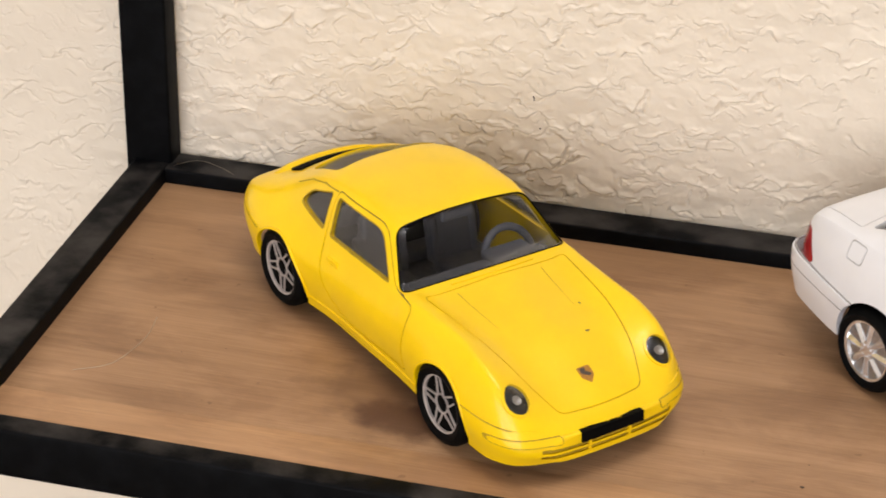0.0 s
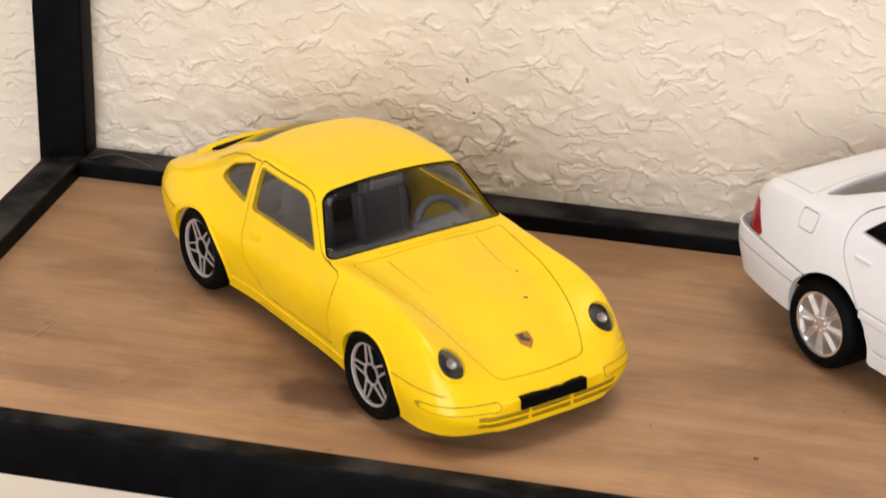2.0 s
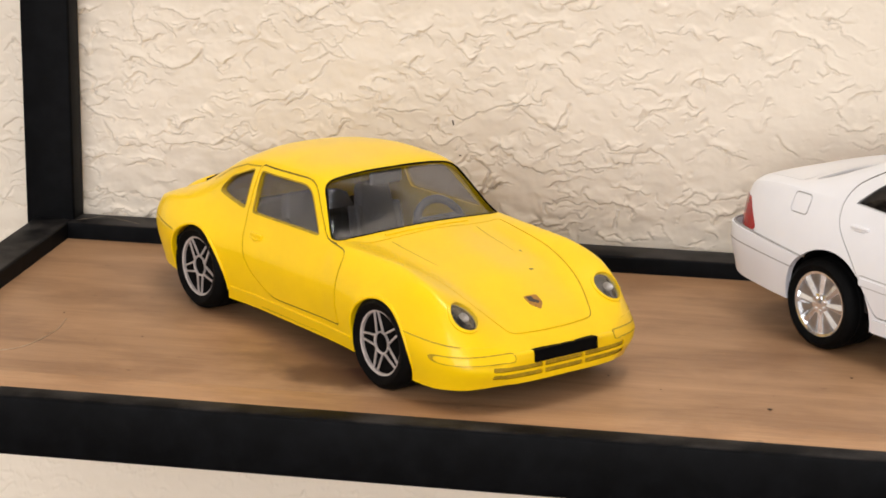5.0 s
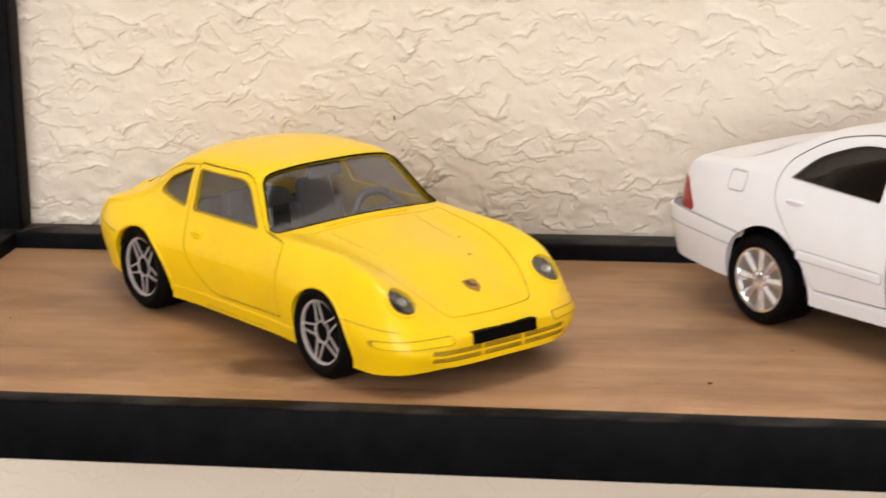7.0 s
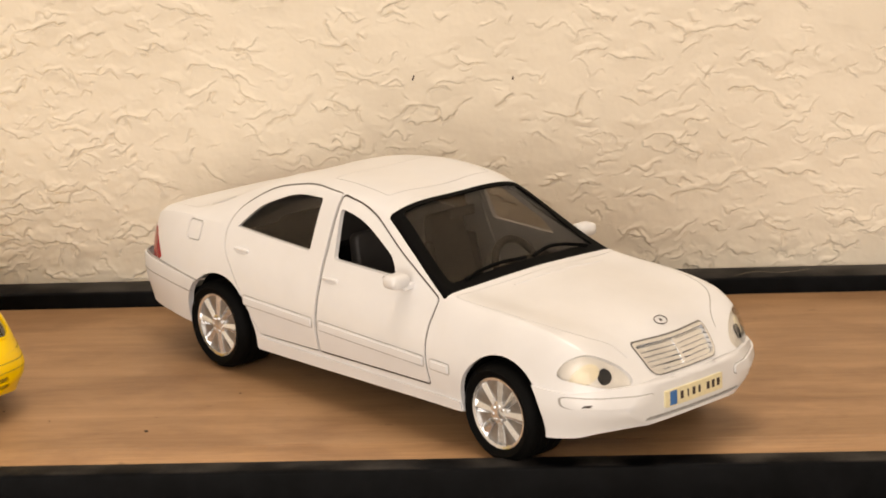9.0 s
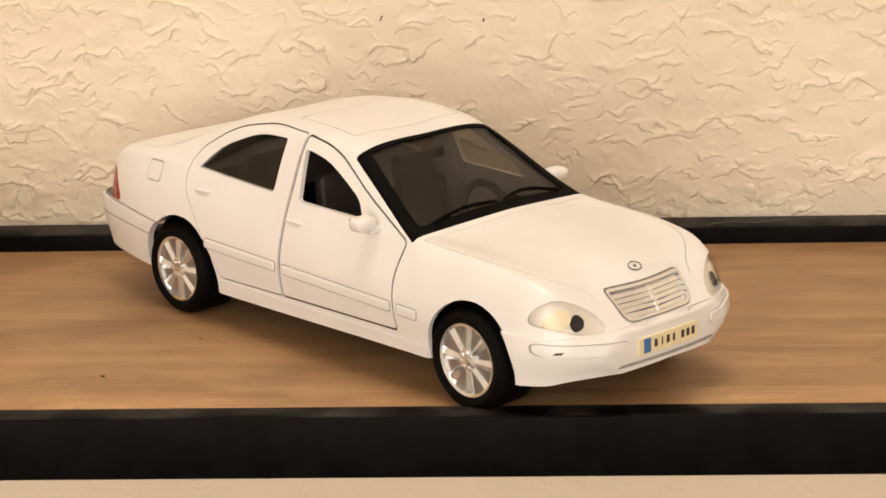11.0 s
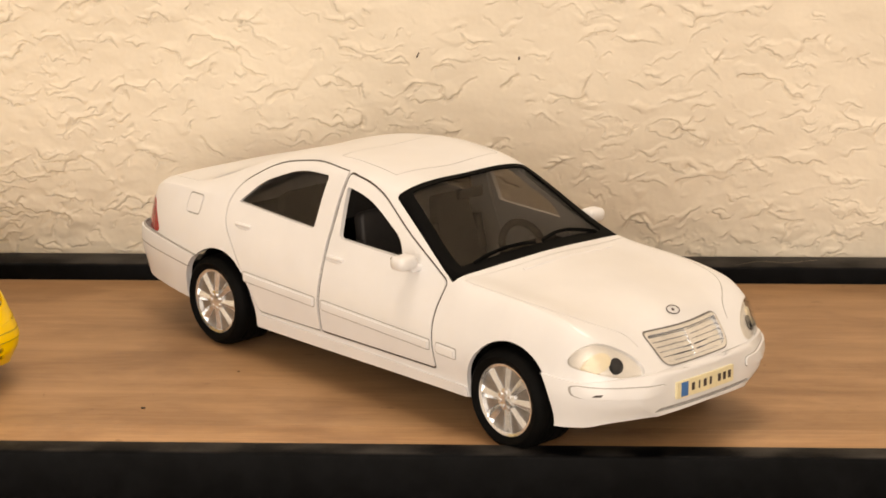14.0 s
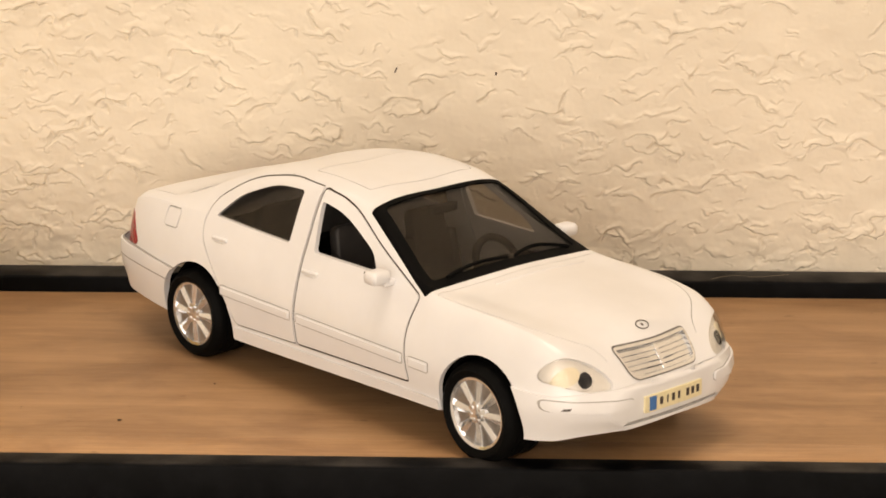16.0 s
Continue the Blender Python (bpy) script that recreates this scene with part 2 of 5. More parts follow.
def plaster_height(x, z):
    """Hand-trowelled plaster, in cm: thin coats that end in short, torn edges facing down, rougher towards the corner post."""
    wx = x + 0.26 * lattice(x * 1.3, z * 1.3, 3) + 0.11 * lattice(x * 3.7, z * 3.7, 4) + 0.045 * lattice(x * 9, z * 9, 7)
    wz = z + 0.26 * lattice(x * 1.3 + 31, z * 1.3, 5) + 0.11 * lattice(x * 3.7, z * 3.7 + 17, 6) + 0.045 * lattice(x * 9, z * 9 + 5, 8)
    low = 1 - step(0.6, 3.4, z)
    dense = 0.09 * (1 - step(8, 18, x)) + 0.06 * low
    h = 0 * x
    for k, (sx, sz, seed, amp) in enumerate(((0.7, 1.0, 11, 0.050), (0.9, 1.25, 12, 0.050), (1.15, 1.5, 13, 0.046), (1.5, 2.0, 14, 0.040), (0.8, 1.3, 15, 0.048), (1.9, 2.4, 16, 0.032), (2.5, 3.0, 17, 0.026), (3.1, 3.5, 18, 0.022))):
        u, w = wx * sx + 7 * k + 0.45 * wz * (-1) ** k, wz * sz + 3 * k
        n = lattice(u, w, seed)
        up = lattice(u, w + 0.05, seed) - lattice(u, w - 0.05, seed)
        coat = step(-0.002, 0.008, n) * (1 - step(0.03, 0.5, n))
        facing = step(0.004, 0.06, up)
        torn = step(0.11, 0.28, lattice(x * 0.95 + 5 * k, z * 1.15 + 9 * k, seed + 20) + dense)
        crevice = step(-0.075, -0.012, n) * (1 - step(-0.006, 0.004, n))
        h = h + amp * (0.5 * coat - 1.3 * crevice) * facing * torn
    h = h + 0.035 * lattice(x * 0.4, z * 0.5, 40) + 0.022 * lattice(x * 1.5, z * 1.9, 41) + (0.008 + 0.12 * dense) * lattice(wx * 2.1, wz * 2.6, 44)
    h = h + (0.006 + 0.07 * dense) * lattice(x * 3.6, z * 4.4, 42) + 0.0035 * lattice(x * 9, z * 10, 43)
    calm = step(-2.2, -0.4, z) * step(-2.6, -0.8, x)
    return h * (0.4 + 0.6 * calm)


FIELD = (-6.5, 32.5, -8.5, 7.5)  # the trowelled field, in cm


def plaster_wall():
    x0, x1, z0, z1 = FIELD
    nx, nz = 1460, 600
    xs = np.linspace(x0, x1, nx)
    zs = np.concatenate([np.linspace(z0, -1, 190)[:-1], np.linspace(-1, z1, nz - 189)])
    gx, gz = np.meshgrid(xs, zs)
    h = plaster_height(gx, gz)
    rim = np.minimum(np.minimum(gx - x0, x1 - gx), np.minimum(gz - z0, z1 - gz))
    h = h * step(0, 0.6, rim)
    co = np.stack([gx * 0.01, WALL_Y - h * 0.01, gz * 0.01], -1).reshape(-1, 3)
    i = np.arange((nz - 1) * nx).reshape(nz - 1, nx)[:, :-1].ravel()
    faces = np.stack([i, i + 1, i + nx + 1, i + nx], -1)
    n0 = len(co)
    # the plain rest of the wall round the trowelled field, and its back
    lx, hx, lz, hz = -1.6, 1.6, FLOOR_Z, CEIL_Z
    a, c, d, e = (q * CM for q in FIELD)
    ring = [(a, d), (c, d), (c, e), (a, e), (lx, lz), (hx, lz), (hx, hz), (lx, hz)]
    rest = [(x, WALL_Y, z) for x, z in ring] + [(x, WALL_Y + 0.12, z) for x, z in ring[4:]]
    f = faces.tolist()
    for a in range(4):
        c = (a + 1) % 4
        f.append([n0 + a + 4, n0 + c + 4, n0 + c, n0 + a])
        f.append([n0 + a + 8, n0 + c + 8, n0 + c + 4, n0 + a + 4])
    f.append([n0 + 11, n0 + 10, n0 + 9, n0 + 8])
    me = mesh_from(co.tolist() + rest, f, "wall_back")
    me.polygons.foreach_set("use_smooth", [True] * len(faces) + [False] * (len(f) - len(faces)))
    ob = part("wall_back", me, PLASTER)
    return tagged(ob, "cream painted wall with hand-trowelled plaster texture", "wall", kind="structure")


wall_back = plaster_wall()
for nm, dims, mt, lab, cat in (
    ("floor", (-1.72, 1.72, -2.6, 0.13, FLOOR_Z - 0.1, FLOOR_Z), CARPET, "beige carpeted floor of the room", "floor"),
    ("ceiling", (-1.72, 1.72, -2.6, 0.13, CEIL_Z, CEIL_Z + 0.1), CEIL_PAINT, "plain white painted ceiling", "ceiling"),
    ("wall_west", (-1.72, -1.6, -2.6, 0.13, FLOOR_Z, CEIL_Z), ROOM_PAINT, "plain cream painted side wall", "wall"),
    ("wall_east", (1.6, 1.72, -2.6, 0.13, FLOOR_Z, CEIL_Z), ROOM_PAINT, "plain cream painted side wall", "wall"),
):
    tagged(part(nm, box(*dims), mt), lab, cat, kind="structure")
# wall behind the camera with a window opening
bm = bmesh.new()
for dims in ((-1.6, -0.95, -2.52, -2.4, FLOOR_Z, CEIL_Z), (0.65, 1.6, -2.52, -2.4, FLOOR_Z, CEIL_Z),
             (-0.95, 0.65, -2.52, -2.4, FLOOR_Z, -0.38), (-0.95, 0.65, -2.52, -2.4, 1.22, CEIL_Z)):
    b2 = box(*dims)
    me = bpy.data.meshes.new("t")
    b2.to_mesh(me)
    b2.free()
    bm.from_mesh(me)
tagged(part("wall_south", bm, ROOM_PAINT), "plain cream wall with a window opening", "wall", kind="structure")

# ---------------------------------------------------------------- shelf
SHELF_R = 0.335  # inner right end of the board


def empty(name, m=None):
    ob = new(name)
    if m is not None:
        ob.matrix_basis = m
    return ob


def bar(x0, x1, y0, y1, z0, z1, bevel, n=24):
    """A square steel tube with rounded edges, slightly uneven."""
    bm = box(x0, x1, y0, y1, z0, z1)
    long = max(range(3), key=lambda a: (x1 - x0, y1 - y0, z1 - z0)[a])
    ed = [e for e in bm.edges if abs((e.verts[0].co - e.verts[1].co)[long]) > 1e-6]
    bmesh.ops.bevel(bm, geom=ed, offset=bevel, segments=3, affect="EDGES", profile=0.5)
    return tidy(bm, 50)


shelf = tagged(empty("wall_shelf"), "wall shelf with black steel frame and brown wooden board", "shelf")
part("board", tidy(box(0.001, SHELF_R, -0.0898, -0.001, -0.0085, 0.0, 0.00015)), WOOD, shelf, "brown stained wooden board")
part("edge_strip", tidy(box(0.001, SHELF_R, -0.1003, -0.0898, -0.0085, 0.0002, 0.00015)), WOOD_EDGE, shelf, "paler wooden edge strip")
part("front_bar", bar(-0.0098, SHELF_R + 0.0098, -0.1056, -0.1003, -0.0096, 0.0012, 0.0007), STEEL, shelf, "black steel front bar with dusty top")
part("back_bar", bar(0.001, SHELF_R, -0.001, 0.0079, -0.0072, 0.0035, 0.0006), STEEL, shelf)
part("side_bar", bar(-0.0075, 0.001, -0.1003, 0.0019, -0.0072, 0.0036, 0.0006), STEEL, shelf)
part("side_bar", bar(SHELF_R, SHELF_R + 0.0098, -0.1003, -0.002, -0.0072, 0.0036, 0.0006), STEEL, shelf)
part("post", bar(-0.0094, 0.0016, 0.0019, 0.0084, -0.0096, 0.22, 0.0006), STEEL, shelf)
part("post", bar(SHELF_R - 0.0014, SHELF_R + 0.0096, -0.002, 0.0082, -0.0096, 0.22, 0.0006), STEEL, shelf)



# ---------------------------------------------------------------- toy car tools (cm, x ahead, y to the car's left, z up)
from mathutils.bvhtree import BVHTree


def curve(keys):
    """A smooth, never overshooting curve through (x, value) keys."""
    xs, ys = np.array([k[0] for k in keys], float), np.array([k[1] for k in keys], float)
    h, d = np.diff(xs), np.diff(ys) / np.diff(xs)
    m = np.zeros(len(xs))
    for i in range(1, len(xs) - 1):
        if d[i - 1] * d[i] > 0:
            w1, w2 = 2 * h[i] + h[i - 1], h[i] + 2 * h[i - 1]
            m[i] = (w1 + w2) / (w1 / d[i - 1] + w2 / d[i])
    m[0], m[-1] = d[0], d[-1]

    def at(x):
        i = min(max(int(np.searchsorted(xs, x) - 1), 0), len(h) - 1)
        t = min(max((x - xs[i]) / h[i], 0), 1)
        return ((2 * t**3 - 3 * t**2 + 1) * ys[i] + (t**3 - 2 * t**2 + t) * h[i] * m[i]
                + (-2 * t**3 + 3 * t**2) * ys[i + 1] + (t**3 - t**2) * h[i] * m[i + 1])
    return at


class Loft:
    """The outer surface of a car body: sections across x from sill over shoulder and roof edge to the middle, mirrored."""

    def __init__(self, stations, sill, wide, belt, edge, top, cap=(0.14, 0.12)):
        rows = []
        for x in stations:
            p = [np.array(v) for v in ((sill[0](x), sill[1](x)), (wide[0](x), wide[1](x)), (belt[0](x), belt[1](x)),
                                       (edge[0](x), edge[1](x)), (0.0, top(x)))]
            rows.append(self.section(p))
        # rounded caps that close both ends
        xs = list(stations)
        for end, depth in ((0, cap[0]), (-1, cap[1])):
            base, x0 = rows[end], xs[end]
            mid = np.array([0.0, (base[0][1] + base[-1][1]) / 2])
            for a in np.linspace(0, math.pi / 2, 9)[1:]:
                c = max(math.cos(a), 0.0015)
                ring = base * [c, 1.0] + [[0, (0.06 + 0.1 * k / len(base)) * (mid[1] - q[1]) * (1 - c)] for k, q in enumerate(base)]
                at = x0 + depth * math.sin(a) * (1 if end else -1)
                if end:
                    rows.append(ring)
                    xs.append(at)
                else:
                    rows.insert(0, ring)
                    xs.insert(0, at)
        self.xs = stations = np.array(xs)
        self.rows = np.array(rows)
        ns, npt = self.rows.shape[:2]
        grid = []
        for s in range(ns):
            half = self.rows[s]
            ring = [(stations[s], -y, z) for y, z in half] + [(stations[s], y, z) for y, z in half[-2::-1]]
            grid.append(ring)
        self.grid = np.array(grid)
        self.n = self.grid.shape[1]
        g = self.grid
        du = np.gradient(g, axis=0)
        dv = np.gradient(g, axis=1)
        nrm = np.cross(dv, du)
        nrm /= np.linalg.norm(nrm, axis=-1, keepdims=True) + 1e-9
        nrm[g[..., 2] * 0 + (nrm * (g - [0, 0, 1.2])).sum(-1) < 0] *= -1
        nrm[0], nrm[-1] = (-1, 0, 0), (1, 0, 0)
        self.normal = nrm
        self.verts = g.reshape(-1, 3)
        self.vnormal = nrm.reshape(-1, 3)
        self.faces = [(s * self.n + k, s * self.n + k + 1, (s + 1) * self.n + k + 1, (s + 1) * self.n + k)
                      for s in range(ns - 1) for k in range(self.n - 1)]
        self.tree = BVHTree.FromPolygons([tuple(v) for v in self.verts], self.faces)

    @staticmethod
    def section(p):
        out = []
        q = [p[0] + (p[0] - p[1]) * 0.3] + p + [np.array([-p[3][0], p[3][1]])]
        counts = (6, 9, 11, 14)
        for i in range(4):
            a, b2, c, d = q[i], q[i + 1], q[i + 2], q[i + 3]
            L = np.linalg.norm(c - b2)
            t1 = (c - a) / (np.linalg.norm(c - b2) + np.linalg.norm(b2 - a) + 1e-9) * L
            t2 = (d - b2) / (np.linalg.norm(d - c) + np.linalg.norm(c - b2) + 1e-9) * L
            if i == 2:  # nearly flat glass between belt and roof edge
                t1, t2 = (c - b2) * 0.55 + t1 * 0.45, (c - b2) * 0.55 + t2 * 0.45
            for k in range(counts[i]):
                t = k / counts[i]
                out.append((2 * t**3 - 3 * t**2 + 1) * b2 + (t**3 - 2 * t**2 + t) * t1 + (-2 * t**3 + 3 * t**2) * c + (t**3 - t**2) * t2)
        out.append(p[4])
        return np.array(out)

    def skin(self, o0, o1):
        """A closed thin shell between the offsets o0 (outer) and o1 (inner)."""
        ns, n = len(self.xs), self.n
        a = (self.grid + self.normal * o0).reshape(-1, 3)
        b2 = (self.grid + self.normal * o1).reshape(-1, 3)
        N = ns * n
        f = [q[::-1] for q in self.faces] + [tuple(i + N for i in q) for q in self.faces]
        for s in range(ns - 1):
            for k in (0, n - 1):
                e = (s * n + k, (s + 1) * n + k)
                quad = (e[0], e[1], e[1] + N, e[0] + N)
                f.append(quad if k == 0 else quad[::-1])
        for k in range(n - 1):
            for s in (0, ns - 1):
                e = (s * n + k, s * n + k + 1)
                quad = (e[0], e[0] + N, e[1] + N, e[1])
                f.append(quad if s == 0 else quad[::-1])
        me = mesh_from(np.concatenate([a, b2]).tolist(), f)
        bm = bmesh.new()
        bm.from_mesh(me)
        bmesh.ops.recalc_face_normals(bm, faces=bm.faces)
        bm.to_mesh(me)
        bm.free()
        return me

    def on(self, x, y, z, way):
        """The point of the surface along a ray, and its normal."""
        hit = self.tree.ray_cast(Vector((x, y, z)), Vector(way).normalized())
        if hit[0] is None:
            hit = self.tree.find_nearest(Vector((x, y, z)))
        return hit[0], self.smooth_normal(hit[0], hit[2])

    def smooth_normal(self, p, face):
        q = self.faces[face]
        w = np.array([1 / (np.linalg.norm(self.verts[i] - np.array(p)) + 1e-4) ** 2 for i in q])
        n = (self.vnormal[list(q)] * w[:, None]).sum(0)
        return Vector(n).normalized()

    def shade(self, me):
        """Smooth shading by the uncut surface, so that cuts leave no dents in the gloss."""
        vals, cache = [], {}
        co = [v2.co for v2 in me.vertices]
        for pl in me.polygons:
            fn = pl.normal
            for vi in pl.vertices:
                if vi not in cache:
                    hit = self.tree.find_nearest(co[vi])
                    cache[vi] = self.smooth_normal(hit[0], hit[2])
                n = cache[vi]
                d = n.dot(fn)
                vals.append(n if d > 0.6 else -n if d < -0.6 else fn)
        me.polygons.foreach_set("use_smooth", [True] * len(me.polygons))
        me.normals_split_custom_set([tuple(v2) for v2 in vals])
        return me


def boolean(a, cutter, how="DIFFERENCE"):
    """The mesh a cut by, or met with, the mesh cutter."""
    oa, ob = new("a", a), new("b", cutter)
    mod = oa.modifiers.new("cut", "BOOLEAN")
    mod.operation, mod.solver, mod.object = how, "MANIFOLD", ob
    bpy.context.view_layer.update()
    dg = bpy.context.evaluated_depsgraph_get()
    me = bpy.data.meshes.new_from_object(oa.evaluated_get(dg))
    bpy.data.objects.remove(oa)
    bpy.data.objects.remove(ob)
    return me


def rounded(poly, r, n=5):
    """A polygon with rounded corners; r is one radius or one for each corner."""
    out = []
    k = len(poly)
    for i in range(k):
        p0, p1, p2 = (np.array(poly[(i + j - 1) % k], float) for j in range(3))
        rr = r[i] if isinstance(r, (list, tuple)) else r
        a, c = p0 - p1, p2 - p1
        la, lc = np.linalg.norm(a), np.linalg.norm(c)
        d = min(rr, la * 0.48, lc * 0.48)
        if d < 1e-3:
            out.append(tuple(p1))
            continue
        s, e = p1 + a / la * d, p1 + c / lc * d
        for j in range(n + 1):
            t = j / n
            out.append(tuple((1 - t) ** 2 * s + 2 * t * (1 - t) * p1 + t * t * e))
    return out


def grown(poly, d):
    """The polygon moved outwards by d."""
    p = np.array(poly, float)
    area = 0.5 * np.sum(p[:, 0] * np.roll(p[:, 1], -1) - np.roll(p[:, 0], -1) * p[:, 1])
    e1, e2 = p - np.roll(p, 1, 0), np.roll(p, -1, 0) - p
    n1 = np.stack([e1[:, 1], -e1[:, 0]], -1) / (np.linalg.norm(e1, axis=1, keepdims=True) + 1e-9)
    n2 = np.stack([e2[:, 1], -e2[:, 0]], -1) / (np.linalg.norm(e2, axis=1, keepdims=True) + 1e-9)
    m = n1 + n2
    m /= np.linalg.norm(m, axis=1, keepdims=True) + 1e-9
    m /= np.maximum((m * n1).sum(1, keepdims=True), 0.5)
    return [tuple(v2) for v2 in p + m * d * (1 if area > 0 else -1)]


def prism(poly, place, d0, d1, inner=None):
    """A closed prism over a polygon; place(u, v, d) gives the point at depth d. inner: a hole of as many points."""
    k = len(poly)
    v0 = [place(u, w, d0) for u, w in poly]
    v1 = [place(u, w, d1) for u, w in poly]
    if inner is None:
        f = [tuple(range(k)), tuple(range(2 * k - 1, k - 1, -1))]
        f += [(i, i + k, (i + 1) % k + k, (i + 1) % k) for i in range(k)]
        me = mesh_from(v0 + v1, f)
    else:
        v2 = [place(u, w, d0) for u, w in inner]
        v3 = [place(u, w, d1) for u, w in inner]
        f = []
        for i in range(k):
            j = (i + 1) % k
            f += [(i, j, j + 2 * k, i + 2 * k), (i + k, i + 3 * k, j + 3 * k, j + k),
                  (i, i + k, j + k, j), (i + 2 * k, j + 2 * k, j + 3 * k, i + 3 * k)]
        me = mesh_from(v0 + v1 + v2 + v3, f)
    bm = bmesh.new()
    bm.from_mesh(me)
    bmesh.ops.recalc_face_normals(bm, faces=bm.faces)
    bmesh.ops.triangulate(bm, faces=bm.faces)
    bm.to_mesh(me)
    bm.free()
    return me


def from_side(u, w, d):
    return (u, d, w)


def from_above(u, w, d):
    return (u, w, d)


def from_front(u, w, d):
    return (d, u, w)


def slanted(origin, along):
    """A view square onto a slanted pane: u across the car, w up along the pane, d out of it."""
    o, a = np.array(origin, float), np.array(along, float)
    a /= np.linalg.norm(a)
    n = np.cross(np.array([0, 1, 0]), a)
    return lambda u, w, d: tuple(o + np.array([0, u, 0]) + a * w + n * d)


def disc(cx, cz, r, n=48):
    return [(cx + r * math.cos(2 * math.pi * i / n), cz + r * math.sin(2 * math.pi * i / n)) for i in range(n)]


def in_cm(me):
    me.transform(Matrix.Scale(CM, 4))
    return me


def lathe(profile, n=56):
    """A turned ring about the y axis from a closed profile of (radius, y)."""
    k = len(profile)
    vs = [(r * math.cos(2 * math.pi * i / n), y, r * math.sin(2 * math.pi * i / n)) for i in range(n) for r, y in profile]
    f = [(i * k + j, i * k + (j + 1) % k, ((i + 1) % n) * k + (j + 1) % k, ((i + 1) % n) * k + j) for i in range(n) for j in range(k)]
    me = mesh_from(vs, f)
    bm = bmesh.new()
    bm.from_mesh(me)
    bmesh.ops.recalc_face_normals(bm, faces=bm.faces)
    bm.to_mesh(me)
    bm.free()
    return me


def joined(meshes):
    bm = bmesh.new()
    for me in meshes:
        bm.from_mesh(me)
    out = bpy.data.meshes.new("j")
    bm.to_mesh(out)
    bm.free()
    return out


def tube(points, r, n=8, closed=False):
    """A round wire along points."""
    p = [Vector(q) for q in points]
    k = len(p)
    vs, f = [], []
    for i in range(k):
        a, c = (p[(i - 1) % k], p[(i + 1) % k]) if closed else (p[max(i - 1, 0)], p[min(i + 1, k - 1)])
        t = (c - a).normalized()
        s = t.cross(Vector((0.13, 0.21, 0.97))).normalized()
        u = s.cross(t)
        vs += [tuple(p[i] + (s * math.cos(2 * math.pi * j / n) + u * math.sin(2 * math.pi * j / n)) * r) for j in range(n)]
    for i in range(k if closed else k - 1):
        f += [(i * n + j, i * n + (j + 1) % n, ((i + 1) % k) * n + (j + 1) % n, ((i + 1) % k) * n + j) for j in range(n)]
    if not closed:
        f += [tuple(range(n - 1, -1, -1)), tuple((k - 1) * n + j for j in range(n))]
    return mesh_from(vs, f)


def blob(x0, x1, y0, y1, z0, z1, bevel):
    """A soft-edged block, in cm."""
    return tidy(box(x0, x1, y0, y1, z0, z1, bevel, 4), 60)


def tilted(me, x, y, z, rx=0, ry=0, rz=0):
    me.transform(pose(x, y, z, rx, ry, rz))
    return me


def gap_liner(lf, poly, view, d0, d1, width, mat, parent):
    """Bottom of a panel joint; its grime and shade are in the colour."""
    me = boolean(lf.skin(-0.018, -0.033), prism(grown(poly, width), view, d0, d1, grown(poly, -0.004)), "INTERSECT")
    return part("panel_gap", in_cm(lf.shade(me)), mat, parent, "panel joint darkened by grime and painted shade")


def wheel_wells(lf_parent, x, z, r, y_out, y_in):
    """The dark linings over one axle's wheels."""
    a = np.linspace(math.radians(12), math.radians(168), 40)
    arc = [(x + (r + 0.04) * math.cos(t), z + (r + 0.04) * math.sin(t)) for t in a] + [(x + r * math.cos(t), z + r * math.sin(t)) for t in a[::-1]]
    for s in (-1, 1):
        part("wheel_well", in_cm(smooth(prism(arc, from_side, s * y_in, s * y_out), 40)), BLACK, lf_parent, "dark wheel well")


def tyre_mesh(r, rim, y_out, width):
    y0, y1 = y_out, y_out + width
    prof = [(rim, y0 + 0.03), (rim + 0.03, y0), (rim + (r - rim) * 0.5, y0 - 0.025), (r - 0.1, y0 + 0.005), (r - 0.03, y0 + 0.06), (r, y0 + 0.14)]
    for g in range(3):
        yy = y0 + 0.2 + g * (width - 0.4) / 2.4
        prof += [(r, yy), (r - 0.025, yy + 0.01), (r - 0.025, yy + 0.035), (r, yy + 0.045)]
    prof += [(r, y1 - 0.12), (r - 0.06, y1 - 0.03), (rim, y1), (rim - 0.02, (y0 + y1) / 2)]
    return smooth(lathe(prof), 40)


def seat_mesh(w, back):
    a = blob(-0.45, 0.5, -w, w, -0.12, 0.14, 0.1)
    b2 = tidy(box(-0.13, 0.13, -w, w, 0.0, back + 0.2, 0.11, 4), 60)
    for vv in b2.vertices:
        t = max(0.0, vv.co.z / (back + 0.2) - 0.55) / 0.45
        vv.co.y *= 1 - 0.42 * t * t
    b2 = tilted(b2, -0.42, 0, 0.0, 0, -14, 0)
    c = tilted(blob(-0.17, 0.0, -w * 0.5, w * 0.5, back * 0.2, back * 0.75, 0.06), -0.3, 0, 0.0, 0, -14, 0)
    d = tilted(blob(-0.16, 0.17, -w - 0.03, -w + 0.14, 0.05, back * 0.8, 0.07), -0.42, 0, 0.0, 0, -14, 0)
    e = tilted(blob(-0.16, 0.17, w - 0.14, w + 0.03, 0.05, back * 0.8, 0.07), -0.42, 0, 0.0, 0, -14, 0)
    return smooth(joined([a, b2, c, d, e]), 60)


